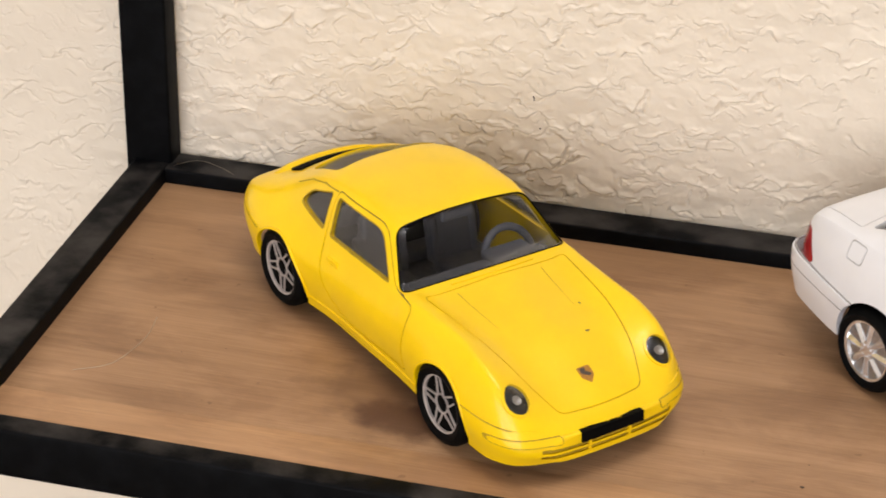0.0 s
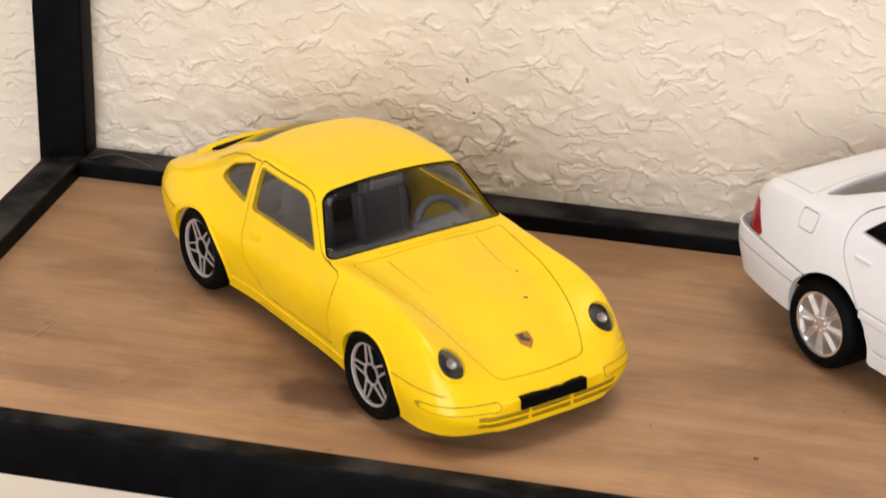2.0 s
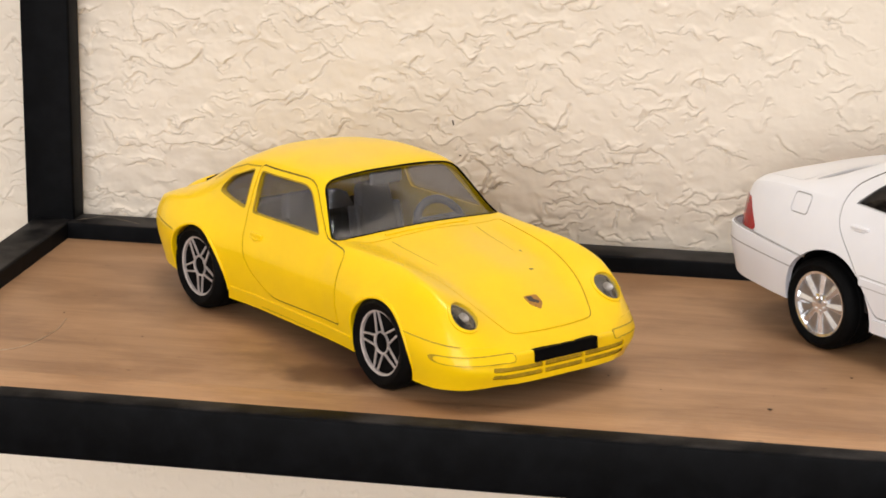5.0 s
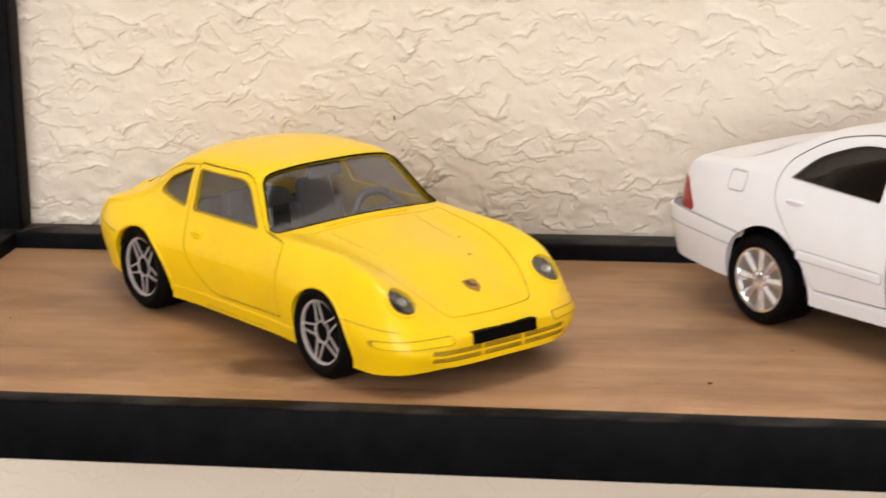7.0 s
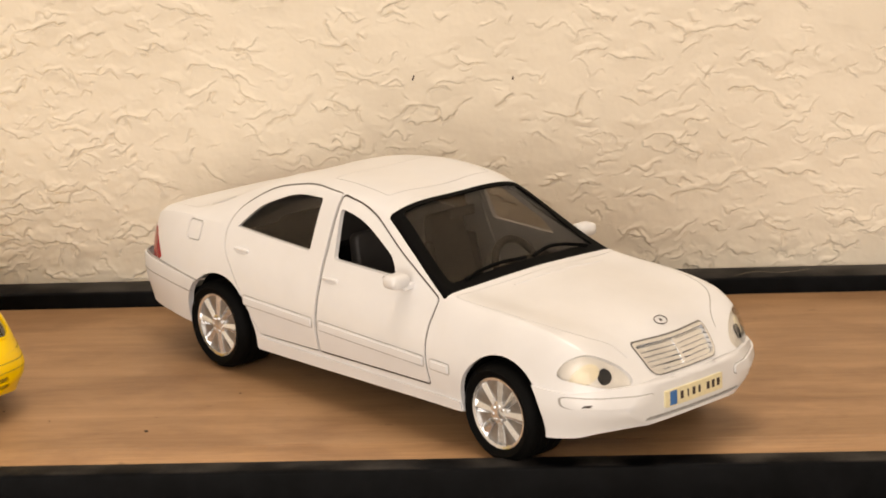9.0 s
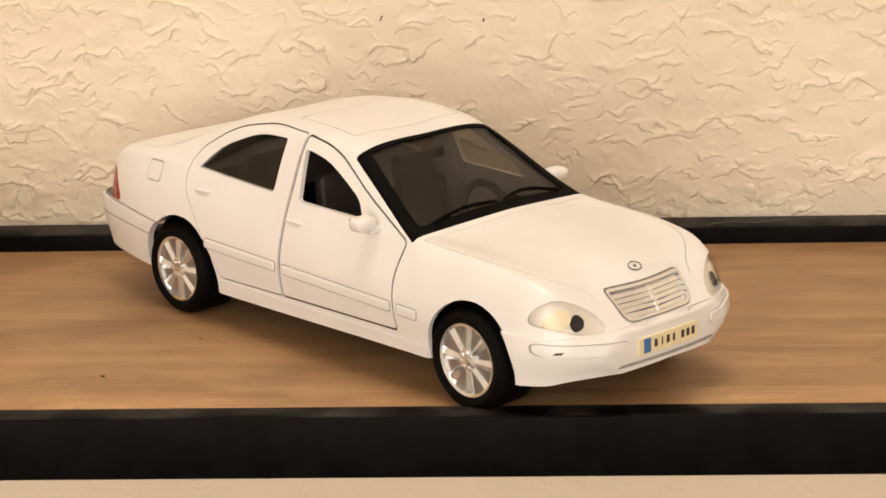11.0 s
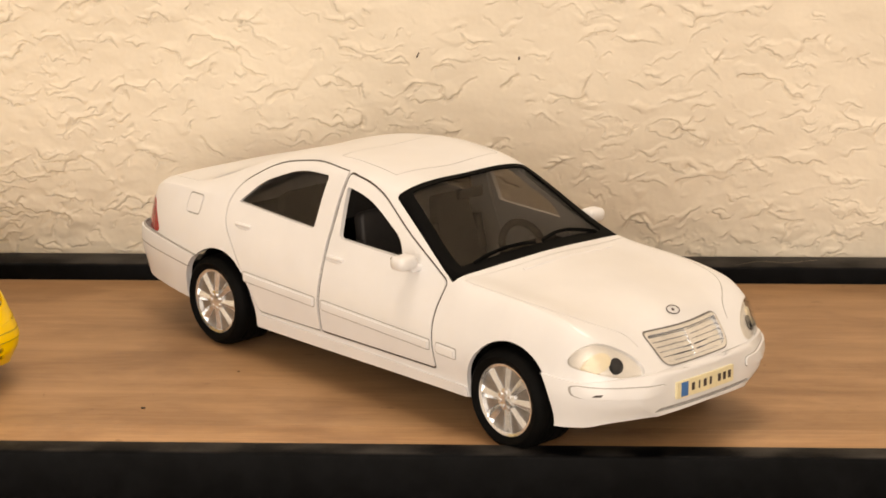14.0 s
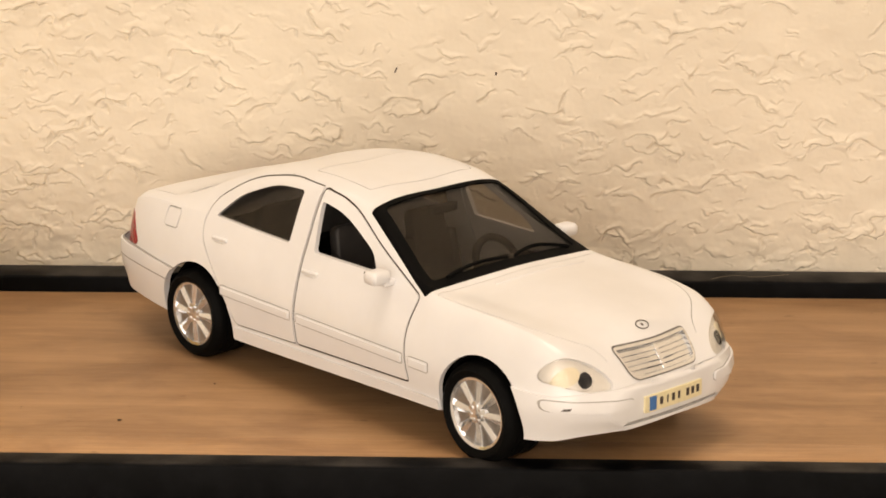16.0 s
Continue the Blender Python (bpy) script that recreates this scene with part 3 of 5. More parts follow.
def steering_mesh(r):
    ring = tube([(0, r * math.cos(a), r * math.sin(a)) for a in np.linspace(0, 2 * math.pi, 33)[:-1]], r * 0.15, 8, True)
    hub = blob(-0.06, 0.05, -r * 0.34, r * 0.34, -r * 0.3, r * 0.22, 0.04)
    sp = [tilted(blob(-0.03, 0.03, -0.06, 0.06, 0, r * 0.95, 0.02), 0, 0, 0, a, 0, 0) for a in (90, -90, 180)]
    col = tilted(blob(-0.05, 0.05, -0.05, 0.05, 0, 0.6, 0.03), 0, 0, 0, 0, 90, 0)
    return smooth(joined([ring, hub, col] + sp), 60)


# ---------------------------------------------------------------- yellow toy coupe
def stations(x0, x1, n, ends):
    """Evenly spread places along the car, denser at both ends."""
    mid = np.linspace(x0 + ends, x1 - ends, n)
    return np.concatenate([x0 + ends * (1 - np.cos(np.linspace(0, 1, 14)[:-1] * math.pi / 2)), mid,
                           x1 - ends * (1 - np.cos(np.linspace(1, 0, 14)[1:] * math.pi / 2))])


def wheel_set(root, places, make):
    for (x, side) in places:
        # side -1: the car's right
        m = Matrix.Translation((x * CM, 0, 0)) @ (Matrix.Identity(4) if side < 0 else Matrix.Rotation(math.pi, 4, "Z"))
        make(root, m, {(1, -1): -90, (0, -1): 180}.get((int(x > 0), side), 20))


def yellow_wheel(root, m, turn):
    R, r0, y0 = 0.85, 0.585, -2.26
    hub = m @ Matrix.Translation((0, 0, R * CM)) @ Matrix.Rotation(radians(turn), 4, "Y")
    wheel = part("wheel", in_cm(smooth(lathe([(0.0001, y0 + 0.1), (r0, y0 + 0.1), (r0, y0 + 0.75), (0.0001, y0 + 0.75)]), 30)), BLACK, root, "black wheel", hub)
    part("tyre", in_cm(tyre_mesh(R, r0, y0, 0.9)), TYRE, wheel, "black rubber tyre")
    ring = lathe([(r0 - 0.035, y0 + 0.05), (r0 + 0.015, y0 + 0.03), (r0 + 0.015, y0 + 0.16), (r0 - 0.035, y0 + 0.16)])
    hubring = lathe([(0.175, y0 + 0.07), (0.205, y0 + 0.06), (0.205, y0 + 0.16), (0.175, y0 + 0.16)])
    arms = []
    for i in range(5):
        for s in (-1, 1):
            a = [(s * 0.095, 0.18), (s * 0.055, r0 - 0.03)]
            w = 0.0155
            arms.append(tilted(prism([(a[0][0] - w, a[0][1]), (a[0][0] + w, a[0][1]), (a[1][0] + w, a[1][1]), (a[1][0] - w, a[1][1])],
                                     lambda u, v2, d: (u, d, v2), y0 + 0.07, y0 + 0.105), 0, 0, 0, 0, 72 * i, 0))
    part("rim", in_cm(smooth(joined([ring, hubring] + arms), 40)), RIM_GREY, wheel, "grey five-spoke rim")
    part("hub_cap", in_cm(smooth(lathe([(0.0001, y0 + 0.075), (0.1, y0 + 0.075), (0.125, y0 + 0.085), (0.125, y0 + 0.12), (0.0001, y0 + 0.12)]), 40)), BLACK, wheel)


def yellow_car(m):
    root = tagged(empty("toy_car", m), "bright yellow die-cast toy sports coupe on the wooden shelf", "toy car")
    ST = stations(-5.5, 5.28, 84, 0.9)
    sill = (curve([(-5.62, 0.9), (-5.4, 1.35), (-5, 1.75), (-4.4, 2.02), (-3, 2.12), (-1, 1.98), (1, 1.98), (3, 2.08), (4.2, 2.05), (4.7, 1.9), (5.0, 1.65), (5.3, 1.15)]),
            curve([(-5.62, 0.85), (-5, 0.62), (-4, 0.5), (-2, 0.39), (2, 0.38), (4, 0.36), (4.8, 0.42), (5.28, 0.54)]))
    wide = (curve([(-5.62, 1.1), (-5.5, 1.45), (-5.2, 1.82), (-4.6, 2.14), (-4, 2.28), (-3, 2.36), (-2, 2.27), (-1, 2.2), (1, 2.2), (2, 2.25), (3, 2.3), (3.6, 2.29), (4.2, 2.23), (4.6, 2.13), (4.95, 1.95), (5.15, 1.7), (5.3, 1.34)]),
            curve([(-5.62, 1.25), (-5, 1.36), (-4, 1.42), (-3, 1.42), (-1, 1.42), (1, 1.42), (3, 1.38), (4.2, 1.1), (5, 0.85), (5.42, 0.72)]))
    belt = (curve([(-5.62, 1.0), (-5.4, 1.42), (-5, 1.74), (-4.4, 1.92), (-3.6, 1.94), (-2, 1.95), (0, 1.96), (1.05, 1.95), (2, 1.88), (3, 1.83), (3.6, 1.88), (4.2, 1.86), (4.6, 1.79), (5, 1.56), (5.28, 1.12)]),
            curve([(-5.62, 1.42), (-5.4, 1.66), (-5, 1.83), (-4.4, 1.95), (-3.6, 2.03), (-2, 2.1), (0, 2.14), (1.05, 2.2), (2, 2.2), (3, 2.19), (3.6, 2.1), (4.0, 2.0), (4.2, 1.91), (4.5, 1.7), (4.8, 1.43), (5, 1.24), (5.28, 1.04)]))
    edge = (curve([(-5.62, 0.6), (-5, 1.1), (-4.4, 1.16), (-3.6, 1.22), (-3, 1.34), (-2.5, 1.43), (-2, 1.5), (-1, 1.54), (-0.2, 1.53), (0.25, 1.5), (1.1, 1.86), (1.45, 1.35), (2, 1.2), (3, 1.15), (4.2, 1.0), (4.6, 0.92), (5, 0.75), (5.25, 0.5), (5.42, 0.25)]),
            curve([(-5.62, 1.46), (-5.4, 1.72), (-5, 1.91), (-4.4, 2.12), (-3.6, 2.5), (-3, 2.76), (-2.5, 2.93), (-2, 3.04), (-1, 3.12), (-0.2, 3.12), (0.25, 3.06), (1.1, 2.26), (1.45, 2.2), (2, 2.11), (3, 1.98), (3.6, 1.87), (4.2, 1.66), (4.6, 1.49), (5, 1.27), (5.25, 1.09), (5.42, 0.89)]))
    top = curve([(-5.62, 1.48), (-5.4, 1.75), (-5, 1.96), (-4.4, 2.23), (-3.6, 2.74), (-3, 3.02), (-2.5, 3.18), (-2, 3.26), (-1.2, 3.31), (-0.4, 3.28), (0.2, 3.2), (1.15, 2.42), (1.45, 2.3), (2, 2.2), (3, 2.06), (3.6, 1.95), (4.2, 1.73), (4.6, 1.55), (5, 1.3), (5.25, 1.1), (5.42, 0.9)])
    lf = Loft(ST, sill, wide, belt, edge, top)

    # outlines seen from the side
    quarter = rounded([(-2.92, 2.34), (-2.72, 2.62), (-1.86, 2.94), (-1.78, 2.22)], [0.2, 0.3, 0.08, 0.08])
    doorwin = rounded([(-1.6, 2.95), (0.0, 2.98), (0.74, 2.24), (-1.5, 2.2)], [0.08, 0.22, 0.1, 0.08])
    door = rounded([(-1.68, 3.03), (0.04, 3.07), (0.95, 2.22), (1.62, 2.13), (1.6, 0.82), (-0.6, 0.78), (-1.25, 1.2), (-1.52, 1.8), (-1.64, 2.18)],
                   [0.1, 0.25, 0.15, 0.15, 0.06, 0.2, 0.3, 0.3, 0.1])
    arch_r, arch_f = disc(-3.0, 0.73, 0.94), disc(2.97, 0.75, 0.88)
    # panes square to themselves
    ws = slanted((1.16, 0, 2.33), (-0.95, 0, 0.86))
    wsp = rounded([(-1.93, -0.1), (0.0, -0.15), (1.93, -0.1), (1.5, 1.16), (0.0, 1.26), (-1.5, 1.16)], [0.18, 0.6, 0.18, 0.22, 0.6, 0.22])
    rw = slanted((-3.75, 0, 2.5), (1.3, 0, 0.62))
    rwp = rounded([(-1.08, 0.1), (1.08, 0.1), (1.2, 1.5), (-1.2, 1.5)], 0.25)

    def cut_all(me, cuts):
        for c in cuts:
            me = boolean(me, c)
        return me

    openings = lambda: [prism(quarter, from_side, -4, 4), prism(doorwin, from_side, -4, 4), prism(arch_r, from_side, -4, 4), prism(arch_f, from_side, -4, 4),
                        prism(wsp, ws, -0.45, 0.7), prism(rwp, rw, -0.5, 0.8)]
    # panels
    hood = rounded([(1.5, -1.62), (1.62, 0), (1.5, 1.62), (3.3, 1.42), (4.3, 1.22), (4.96, 0.92), (5.06, 0), (4.96, -0.92), (4.3, -1.22), (3.3, -1.42)], [0.12, 1, 0.12, 0.5, 0.4, 0.14, 1, 0.14, 0.4, 0.5])
    lid = rounded([(-5.2, -0.95), (-3.85, -1.05), (-3.85, 1.05), (-5.2, 0.95)], 0.15)
    lampv = slanted((4.53, 0, 1.58), (-0.78, 0, 0.63))
    lamp_r = [(-1.63 + 0.27 * math.cos(a), 0.34 * math.sin(a)) for a in np.linspace(0, 2 * math.pi, 33)[:-1]]
    lamp_l = [(-u, w) for u, w in lamp_r]
    slots = [rounded([(a, z0), (c, z0), (c, z0 + 0.08), (a, z0 + 0.08)], 0.03) for z0 in (0.65, 0.775) for a, c in ((-1.5, -0.55), (-0.5, 0.35), (0.4, 1.42))]
    G = 0.022
    inner = cut_all(lf.skin(-0.035, -0.085), openings() + [prism(lamp_r, lampv, -0.6, 0.6), prism(lamp_l, lampv, -0.6, 0.6)])
    part("inner_shell", in_cm(lf.shade(inner)), YELLOW, root, "yellow casting under the panels")
    body = lf.skin(0.0, -0.04)
    body = cut_all(body, openings() + [prism(grown(door, G * 1.4), from_side, -4, 4), prism(grown(hood, G), from_above, 1.0, 4), prism(grown(lid, G), from_above, 1.2, 4),
                                       prism(lamp_r, lampv, -0.6, 0.6), prism(lamp_l, lampv, -0.6, 0.6)])
    for s in slots:
        body = boolean(body, prism(s, from_front, 4.6, 6))
    part("body", in_cm(lf.shade(body)), YELLOW, root, "glossy yellow enamel body")
    for lo, hi in ((-4, 0), (0, 4)):
        d = boolean(boolean(lf.skin(0.0, -0.04), prism(door, from_side, lo, hi), "INTERSECT"), prism(doorwin, from_side, -4, 4))
        dob = part("door", in_cm(lf.shade(d)), YELLOW, root)
        s = -1 if lo < 0 else 1
        p, n = lf.on(-1.12, s * 4, 1.84, (0, -s, 0))
        hm = joined([tilted(blob(-0.19, 0.19, -0.035, 0.035, -0.035, 0.06, 0.03), *p), tube([(p[0] - 0.2, p[1] + s * 0.01, p[2] - 0.03), (p[0], p[1] + s * 0.045, p[2] - 0.06), (p[0] + 0.2, p[1] + s * 0.01, p[2] - 0.03)], 0.025)])
        part("door_handle", in_cm(smooth(hm, 60)), YELLOW, dob)
        g = boolean(lf.skin(-0.02, -0.05), prism(grown(doorwin, 0.03), from_side, lo, hi), "INTERSECT")
        part("side_window", in_cm(lf.shade(g)), PANE_Y, dob, "clear plastic side window")
        g = boolean(lf.skin(-0.02, -0.05), prism(grown(quarter, 0.03), from_side, lo, hi), "INTERSECT")
        part("quarter_window", in_cm(lf.shade(g)), PANE_Y, root, "clear plastic quarter window")
    part("hood", in_cm(lf.shade(boolean(lf.skin(0.0, -0.04), prism(hood, from_above, 1.0, 4), "INTERSECT"))), YELLOW, root)
    eng = boolean(lf.skin(0.0, -0.04), prism(lid, from_above, 1.2, 4), "INTERSECT")
    eng = part("engine_lid", in_cm(lf.shade(eng)), YELLOW, root)
    # duck-tail spoiler with a black slot in front of it
    def deck(x, y, lift):
        return lf.on(x, y, 5, (0, 0, -1))[0] + Vector((0, 0, lift))
    for k in range(4):
        pts = [deck(-4.62 + 0.11 * k + 0.05 * y * y, y, 0.02) for y in np.linspace(-1.0, 1.0, 15)]
        part("vent_slat", in_cm(smooth(tube(pts, 0.04), 60)), BLACK, eng, "black vent slat")
    lipv, n = [], 21
    for y in np.linspace(-1.25, 1.25, n):
        fade_out = 1 - (abs(y) / 1.3) ** 4
        lipv += [deck(-4.78 + 0.06 * y * y, y, -0.03), deck(-4.9 + 0.06 * y * y, y, 0.12 * fade_out), deck(-5.02 + 0.07 * y * y, y, 0.13 * fade_out), deck(-5.1 + 0.08 * y * y, y, -0.04)]
    part("spoiler", in_cm(smooth(mesh_from([tuple(q) for q in lipv], [(4 * i + j, 4 * i + 4 + j, 4 * i + 4 + (j + 1) % 4, 4 * i + (j + 1) % 4) for i in range(n - 1) for j in range(4)] + [(3, 2, 1, 0), tuple(4 * n - 4 + j for j in range(4))]), 50)), YELLOW, eng)
    part("windscreen", in_cm(lf.shade(boolean(lf.skin(-0.03, -0.06), prism(grown(wsp, 0.04), ws, -0.45, 0.7), "INTERSECT"))), PANE_Y, root, "clear plastic windscreen")
    part("rear_window", in_cm(lf.shade(boolean(lf.skin(-0.03, -0.06), prism(grown(rwp, 0.04), rw, -0.5, 0.8), "INTERSECT"))), PANE_Y, root, "clear plastic rear window")
    part("windscreen_trim", in_cm(lf.shade(boolean(lf.skin(0.006, -0.03), prism(grown(wsp, 0.008), ws, -0.45, 0.7, grown(wsp, -0.02)), "INTERSECT"))), BLACK, root, "thin black windscreen seal")
    # lamps: black bowl, chrome reflector, clear lens
    for poly, s in ((lamp_r, -1), (lamp_l, 1)):
        bowl = boolean(lf.skin(-0.1, -0.16), prism(grown(poly, 0.06), lampv, -0.8, 0.7), "INTERSECT")
        hl = part("headlight", in_cm(lf.shade(bowl)), SMOKED, root, "round clear headlight in a dark bowl")
        rim = boolean(lf.skin(0.025, -0.06), prism(grown(poly, 0.01), lampv, -0.6, 0.6, grown(poly, -0.035)), "INTERSECT")
        part("lamp_ring", in_cm(lf.shade(rim)), YELLOW, hl)
        lens = boolean(lf.skin(0.035, 0.0), prism(grown(poly, -0.03), lampv, -0.6, 0.6), "INTERSECT")
        part("lens", in_cm(lf.shade(lens)), LENS, hl, "clear plastic lens")
        p, n = lf.on(5.42, s * 1.63, 6, (-0.2, 0, -1))
        refl = smooth(lathe([(0.0001, 0.0), (0.05, -0.012), (0.095, -0.04), (0.095, -0.055), (0.0001, -0.02)], 24), 60)
        refl.transform(Matrix.Translation(Vector(p) - n * 0.05 + Vector((0.03, 0, -0.03))) @ n.to_track_quat("-Y", "Z").to_matrix().to_4x4())
        part("reflector", in_cm(refl), SATIN, hl, "small silver reflector")
    part("number_plate", in_cm(tilted(blob(-0.12, 0.03, -0.7, 0.7, -0.108, 0.108, 0.012), 5.405, -0.04, 0.98, 0, -6, 0)), BLACK, root, "plain black front plate")
    # crest: shield with a darker half
    shield = rounded([(4.35, -0.14), (4.35, 0.14), (4.55, 0.14), (4.68, 0.0), (4.55, -0.14)], [0.02, 0.02, 0.05, 0.03, 0.05])
    crest = part("hood_crest", in_cm(lf.shade(boolean(lf.skin(0.008, -0.01), prism(shield, from_above, 1, 3), "INTERSECT"))), GOLD, root, "small gold and dark red shield print")
    part("crest_mark", in_cm(lf.shade(boolean(lf.skin(0.011, 0.0), prism([(4.38, -0.1), (4.48, -0.1), (4.56, 0.03), (4.52, 0.1), (4.45, 0.0), (4.38, 0.02)], from_above, 1, 3), "INTERSECT"))), INK, crest)
    # bumper indicators and mouldings
    for s in (-1, 1):
        ind = rounded([(s * 1.12, 0.94), (s * 2.2, 0.9), (s * 2.22, 1.03), (s * 1.12, 1.08)], 0.06)
        part("lamp_edge", in_cm(lf.shade(boolean(lf.skin(0.034, -0.02), prism(grown(ind, 0.007), from_front, 3.9, 6, grown(ind, -0.006)), "INTERSECT"))), GRIME_SHADE_Y, root, "darker lamp edge")
        part("indicator", in_cm(lf.shade(boolean(lf.skin(0.032, -0.02), prism(ind, from_front, 3.9, 6), "INTERSECT"))), YELLOW, root)
        p0 = [lf.on(x, s * 5, z, (0, -s, 0))[0] for x, z in [(-1.95 + 0.1 * k, 0.66) for k in range(40)]]
        part("sill_moulding", in_cm(smooth(tube([q + Vector((0, s * 0.0, 0)) for q in p0], 0.03), 60)), YELLOW, root)
    bump = [(3.5, 0.1), (6, 0.1), (6, 1.16), (4.7, 1.2), (3.5, 1.29)]
    bmp = boolean(boolean(lf.skin(0.016, -0.02), prism(bump, from_side, -4, 4), "INTERSECT"), prism(arch_f, from_side, -4, 4))
    # slot bottoms lined in ochre: recess shade painted in with the grime
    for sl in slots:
        part("slot_recess", in_cm(lf.shade(boolean(lf.skin(-0.015, -0.033), prism(grown(sl, -0.004), from_front, 4.6, 6), "INTERSECT"))), GRIME_SHADE_Y, root, "bumper slot with shade and grime in its colour")
        bmp = boolean(bmp, prism(sl, from_front, 4.6, 6))
    part("front_bumper", in_cm(lf.shade(bmp)), YELLOW, root)
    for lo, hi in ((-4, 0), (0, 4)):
        gap_liner(lf, door, from_side, lo, hi, G * 1.4, GRIME_SHADE_D, root)
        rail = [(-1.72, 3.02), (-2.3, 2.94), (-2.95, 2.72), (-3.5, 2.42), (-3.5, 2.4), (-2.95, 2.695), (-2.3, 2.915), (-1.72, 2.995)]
        part("drip_rail", in_cm(lf.shade(boolean(lf.skin(0.005, -0.02), prism(rail, from_side, lo, hi), "INTERSECT"))), GRIME_SHADE_Y, root, "darker roof joint")
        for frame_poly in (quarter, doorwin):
            part("window_seal", in_cm(lf.shade(boolean(lf.skin(0.004, -0.03), prism(grown(frame_poly, 0.012), from_side, lo, hi, grown(frame_poly, -0.012)), "INTERSECT"))), GRIME_SHADE_Y, root, "darker window edge")
    gap_liner(lf, hood, from_above, 1.0, 4, G, GRIME_SHADE_Y, root)
    gap_liner(lf, lid, from_above, 1.2, 4, G, GRIME_SHADE_Y, root)
    lip = [(3.72, 1.29), (4.4, 1.236), (4.85, 1.198), (4.85, 1.184), (4.4, 1.22), (3.72, 1.274)]
    for lo, hi in ((-4, 0), (0, 4)):
        part("bumper_joint", in_cm(lf.shade(boolean(lf.skin(0.018, -0.02), prism(lip, from_side, lo, hi), "INTERSECT"))), GRIME_SHADE_Y, root, "darker bumper joint")
    # rear bumper joint; the hood's pressed lines, their shade painted as ochre strips
    seam = [(-6.2, 1.5), (-4.75, 1.53), (-3.8, 1.45), (-3.8, 1.425), (-4.75, 1.505), (-6.2, 1.475)]
    part("bumper_joint", in_cm(lf.shade(boolean(boolean(lf.skin(0.005, -0.02), prism(seam, from_side, -4, 4), "INTERSECT"), prism(arch_r, from_side, -4, 4)))), GRIME_SHADE_Y, root, "darker bumper joint")
    for s in (-1, 1):
        line = [(1.66, s * 0.98), (2.9, s * 0.87), (2.9, s * 0.867), (1.66, s * 0.966)]
        part("hood_crease", in_cm(lf.shade(boolean(lf.skin(0.003, -0.02), prism(line, from_above, 1, 4), "INTERSECT"))), GRIME_SHADE_Y, root, "fine pressed line with painted shade")
        # arch lips
        for cx, cz, r in ((-3.0, 0.73, 0.94), (2.97, 0.75, 0.88)):
            lips = []
            for a in np.linspace(math.radians(-8), math.radians(188), 40):
                x, z = cx + (r + 0.03) * math.cos(a), cz + (r + 0.03) * math.sin(a)
                if z > lf.on(x, s * 5, 1.2, (0, -s, 0))[0].z - 0.62:
                    lips.append(lf.on(x, s * 5, max(z, 0.5), (0, -s, 0))[0])
            part("arch_lip", in_cm(smooth(tube(lips, 0.035), 60)), YELLOW, root)
    # cowl ridge and wiper rests under the windscreen
    cowl = [lf.on(1.5 - 0.1 * abs(y), y, 5, (0, 0, -1))[0] for y in np.linspace(-0.95, 0.95, 17)]
    part("cowl_ridge", in_cm(smooth(tube(cowl, 0.028), 60)), YELLOW, root)
    # cabin
    cab = tagged(part("cabin_tub", in_cm(blob(-2.9, 1.2, -1.86, 1.86, 0.55, 0.95, 0.1)), GREY_INT, root, "grey plastic cabin"))
    for s in (-1, 1):
        part("seat", in_cm(tilted(seat_mesh(0.52, 1.25), -0.75, s * 0.85, 1.05)), GREY_INT, cab, "grey bucket seat")
    part("rear_bench", in_cm(tilted(seat_mesh(1.35, 0.8), -2.0, 0, 1.1)), GREY_INT, cab)
    dash = joined([blob(0.55, 1.35, -1.78, 1.78, 0.9, 2.06, 0.18), tilted(blob(-0.25, 0.25, -0.5, 0.5, 0, 0.16, 0.08), 0.72, 0.85, 2.02)])
    part("dashboard", in_cm(smooth(dash, 60)), GREY_INT, cab)
    part("steering_wheel", in_cm(tilted(steering_mesh(0.55), 0.56, 1.0, 1.94, 0, -28, 0)), GREY_INT, cab)
    mir = joined([blob(-0.06, 0.06, -0.36, 0.36, -0.13, 0.13, 0.06), tilted(blob(-0.03, 0.03, -0.03, 0.03, 0, 0.2, 0.02), 0, 0, 0.02)])
    part("rear_view_mirror", in_cm(tilted(smooth(mir, 60), 0.12, 0.0, 2.96)), GREY_INT, root)
    part("chassis", in_cm(joined([blob(-5.0, 4.9, -1.3, 1.3, 0.36, 0.6, 0.08), blob(-1.9, 1.9, -2.0, 2.0, 0.42, 0.58, 0.06), blob(-4.1, -1.95, -1.42, 1.42, 0.4, 1.72, 0.1), blob(1.95, 4.0, -1.42, 1.42, 0.4, 1.72, 0.1)])), BLACK, root, "black plastic base plate")
    wheel_wells(root, -3.0, 0.73, 0.94, 2.0, 1.2)
    wheel_wells(root, 2.97, 0.75, 0.88, 2.0, 1.2)
    for x, y, a, c in ((3.64, 0.64, 0.05, 0.02), (2.9, 1.0, 0.015, 0.03)):
        part("paint_chip", in_cm(lf.shade(boolean(lf.skin(0.004, -0.01), prism([(x - c, y - a), (x + c, y - a * 0.7), (x + c * 0.6, y + a), (x - c * 0.8, y + a * 0.8)], from_above, 1, 4), "INTERSECT"))), INK, root, "tiny dark paint chip")
    wheel_set(root, [(-2.99, -1), (2.99, -1), (-2.99, 1), (2.99, 1)], yellow_wheel)
    return root


yellow_car(pose(0.08032, -0.04871, 0, 0, 0, -42.31))


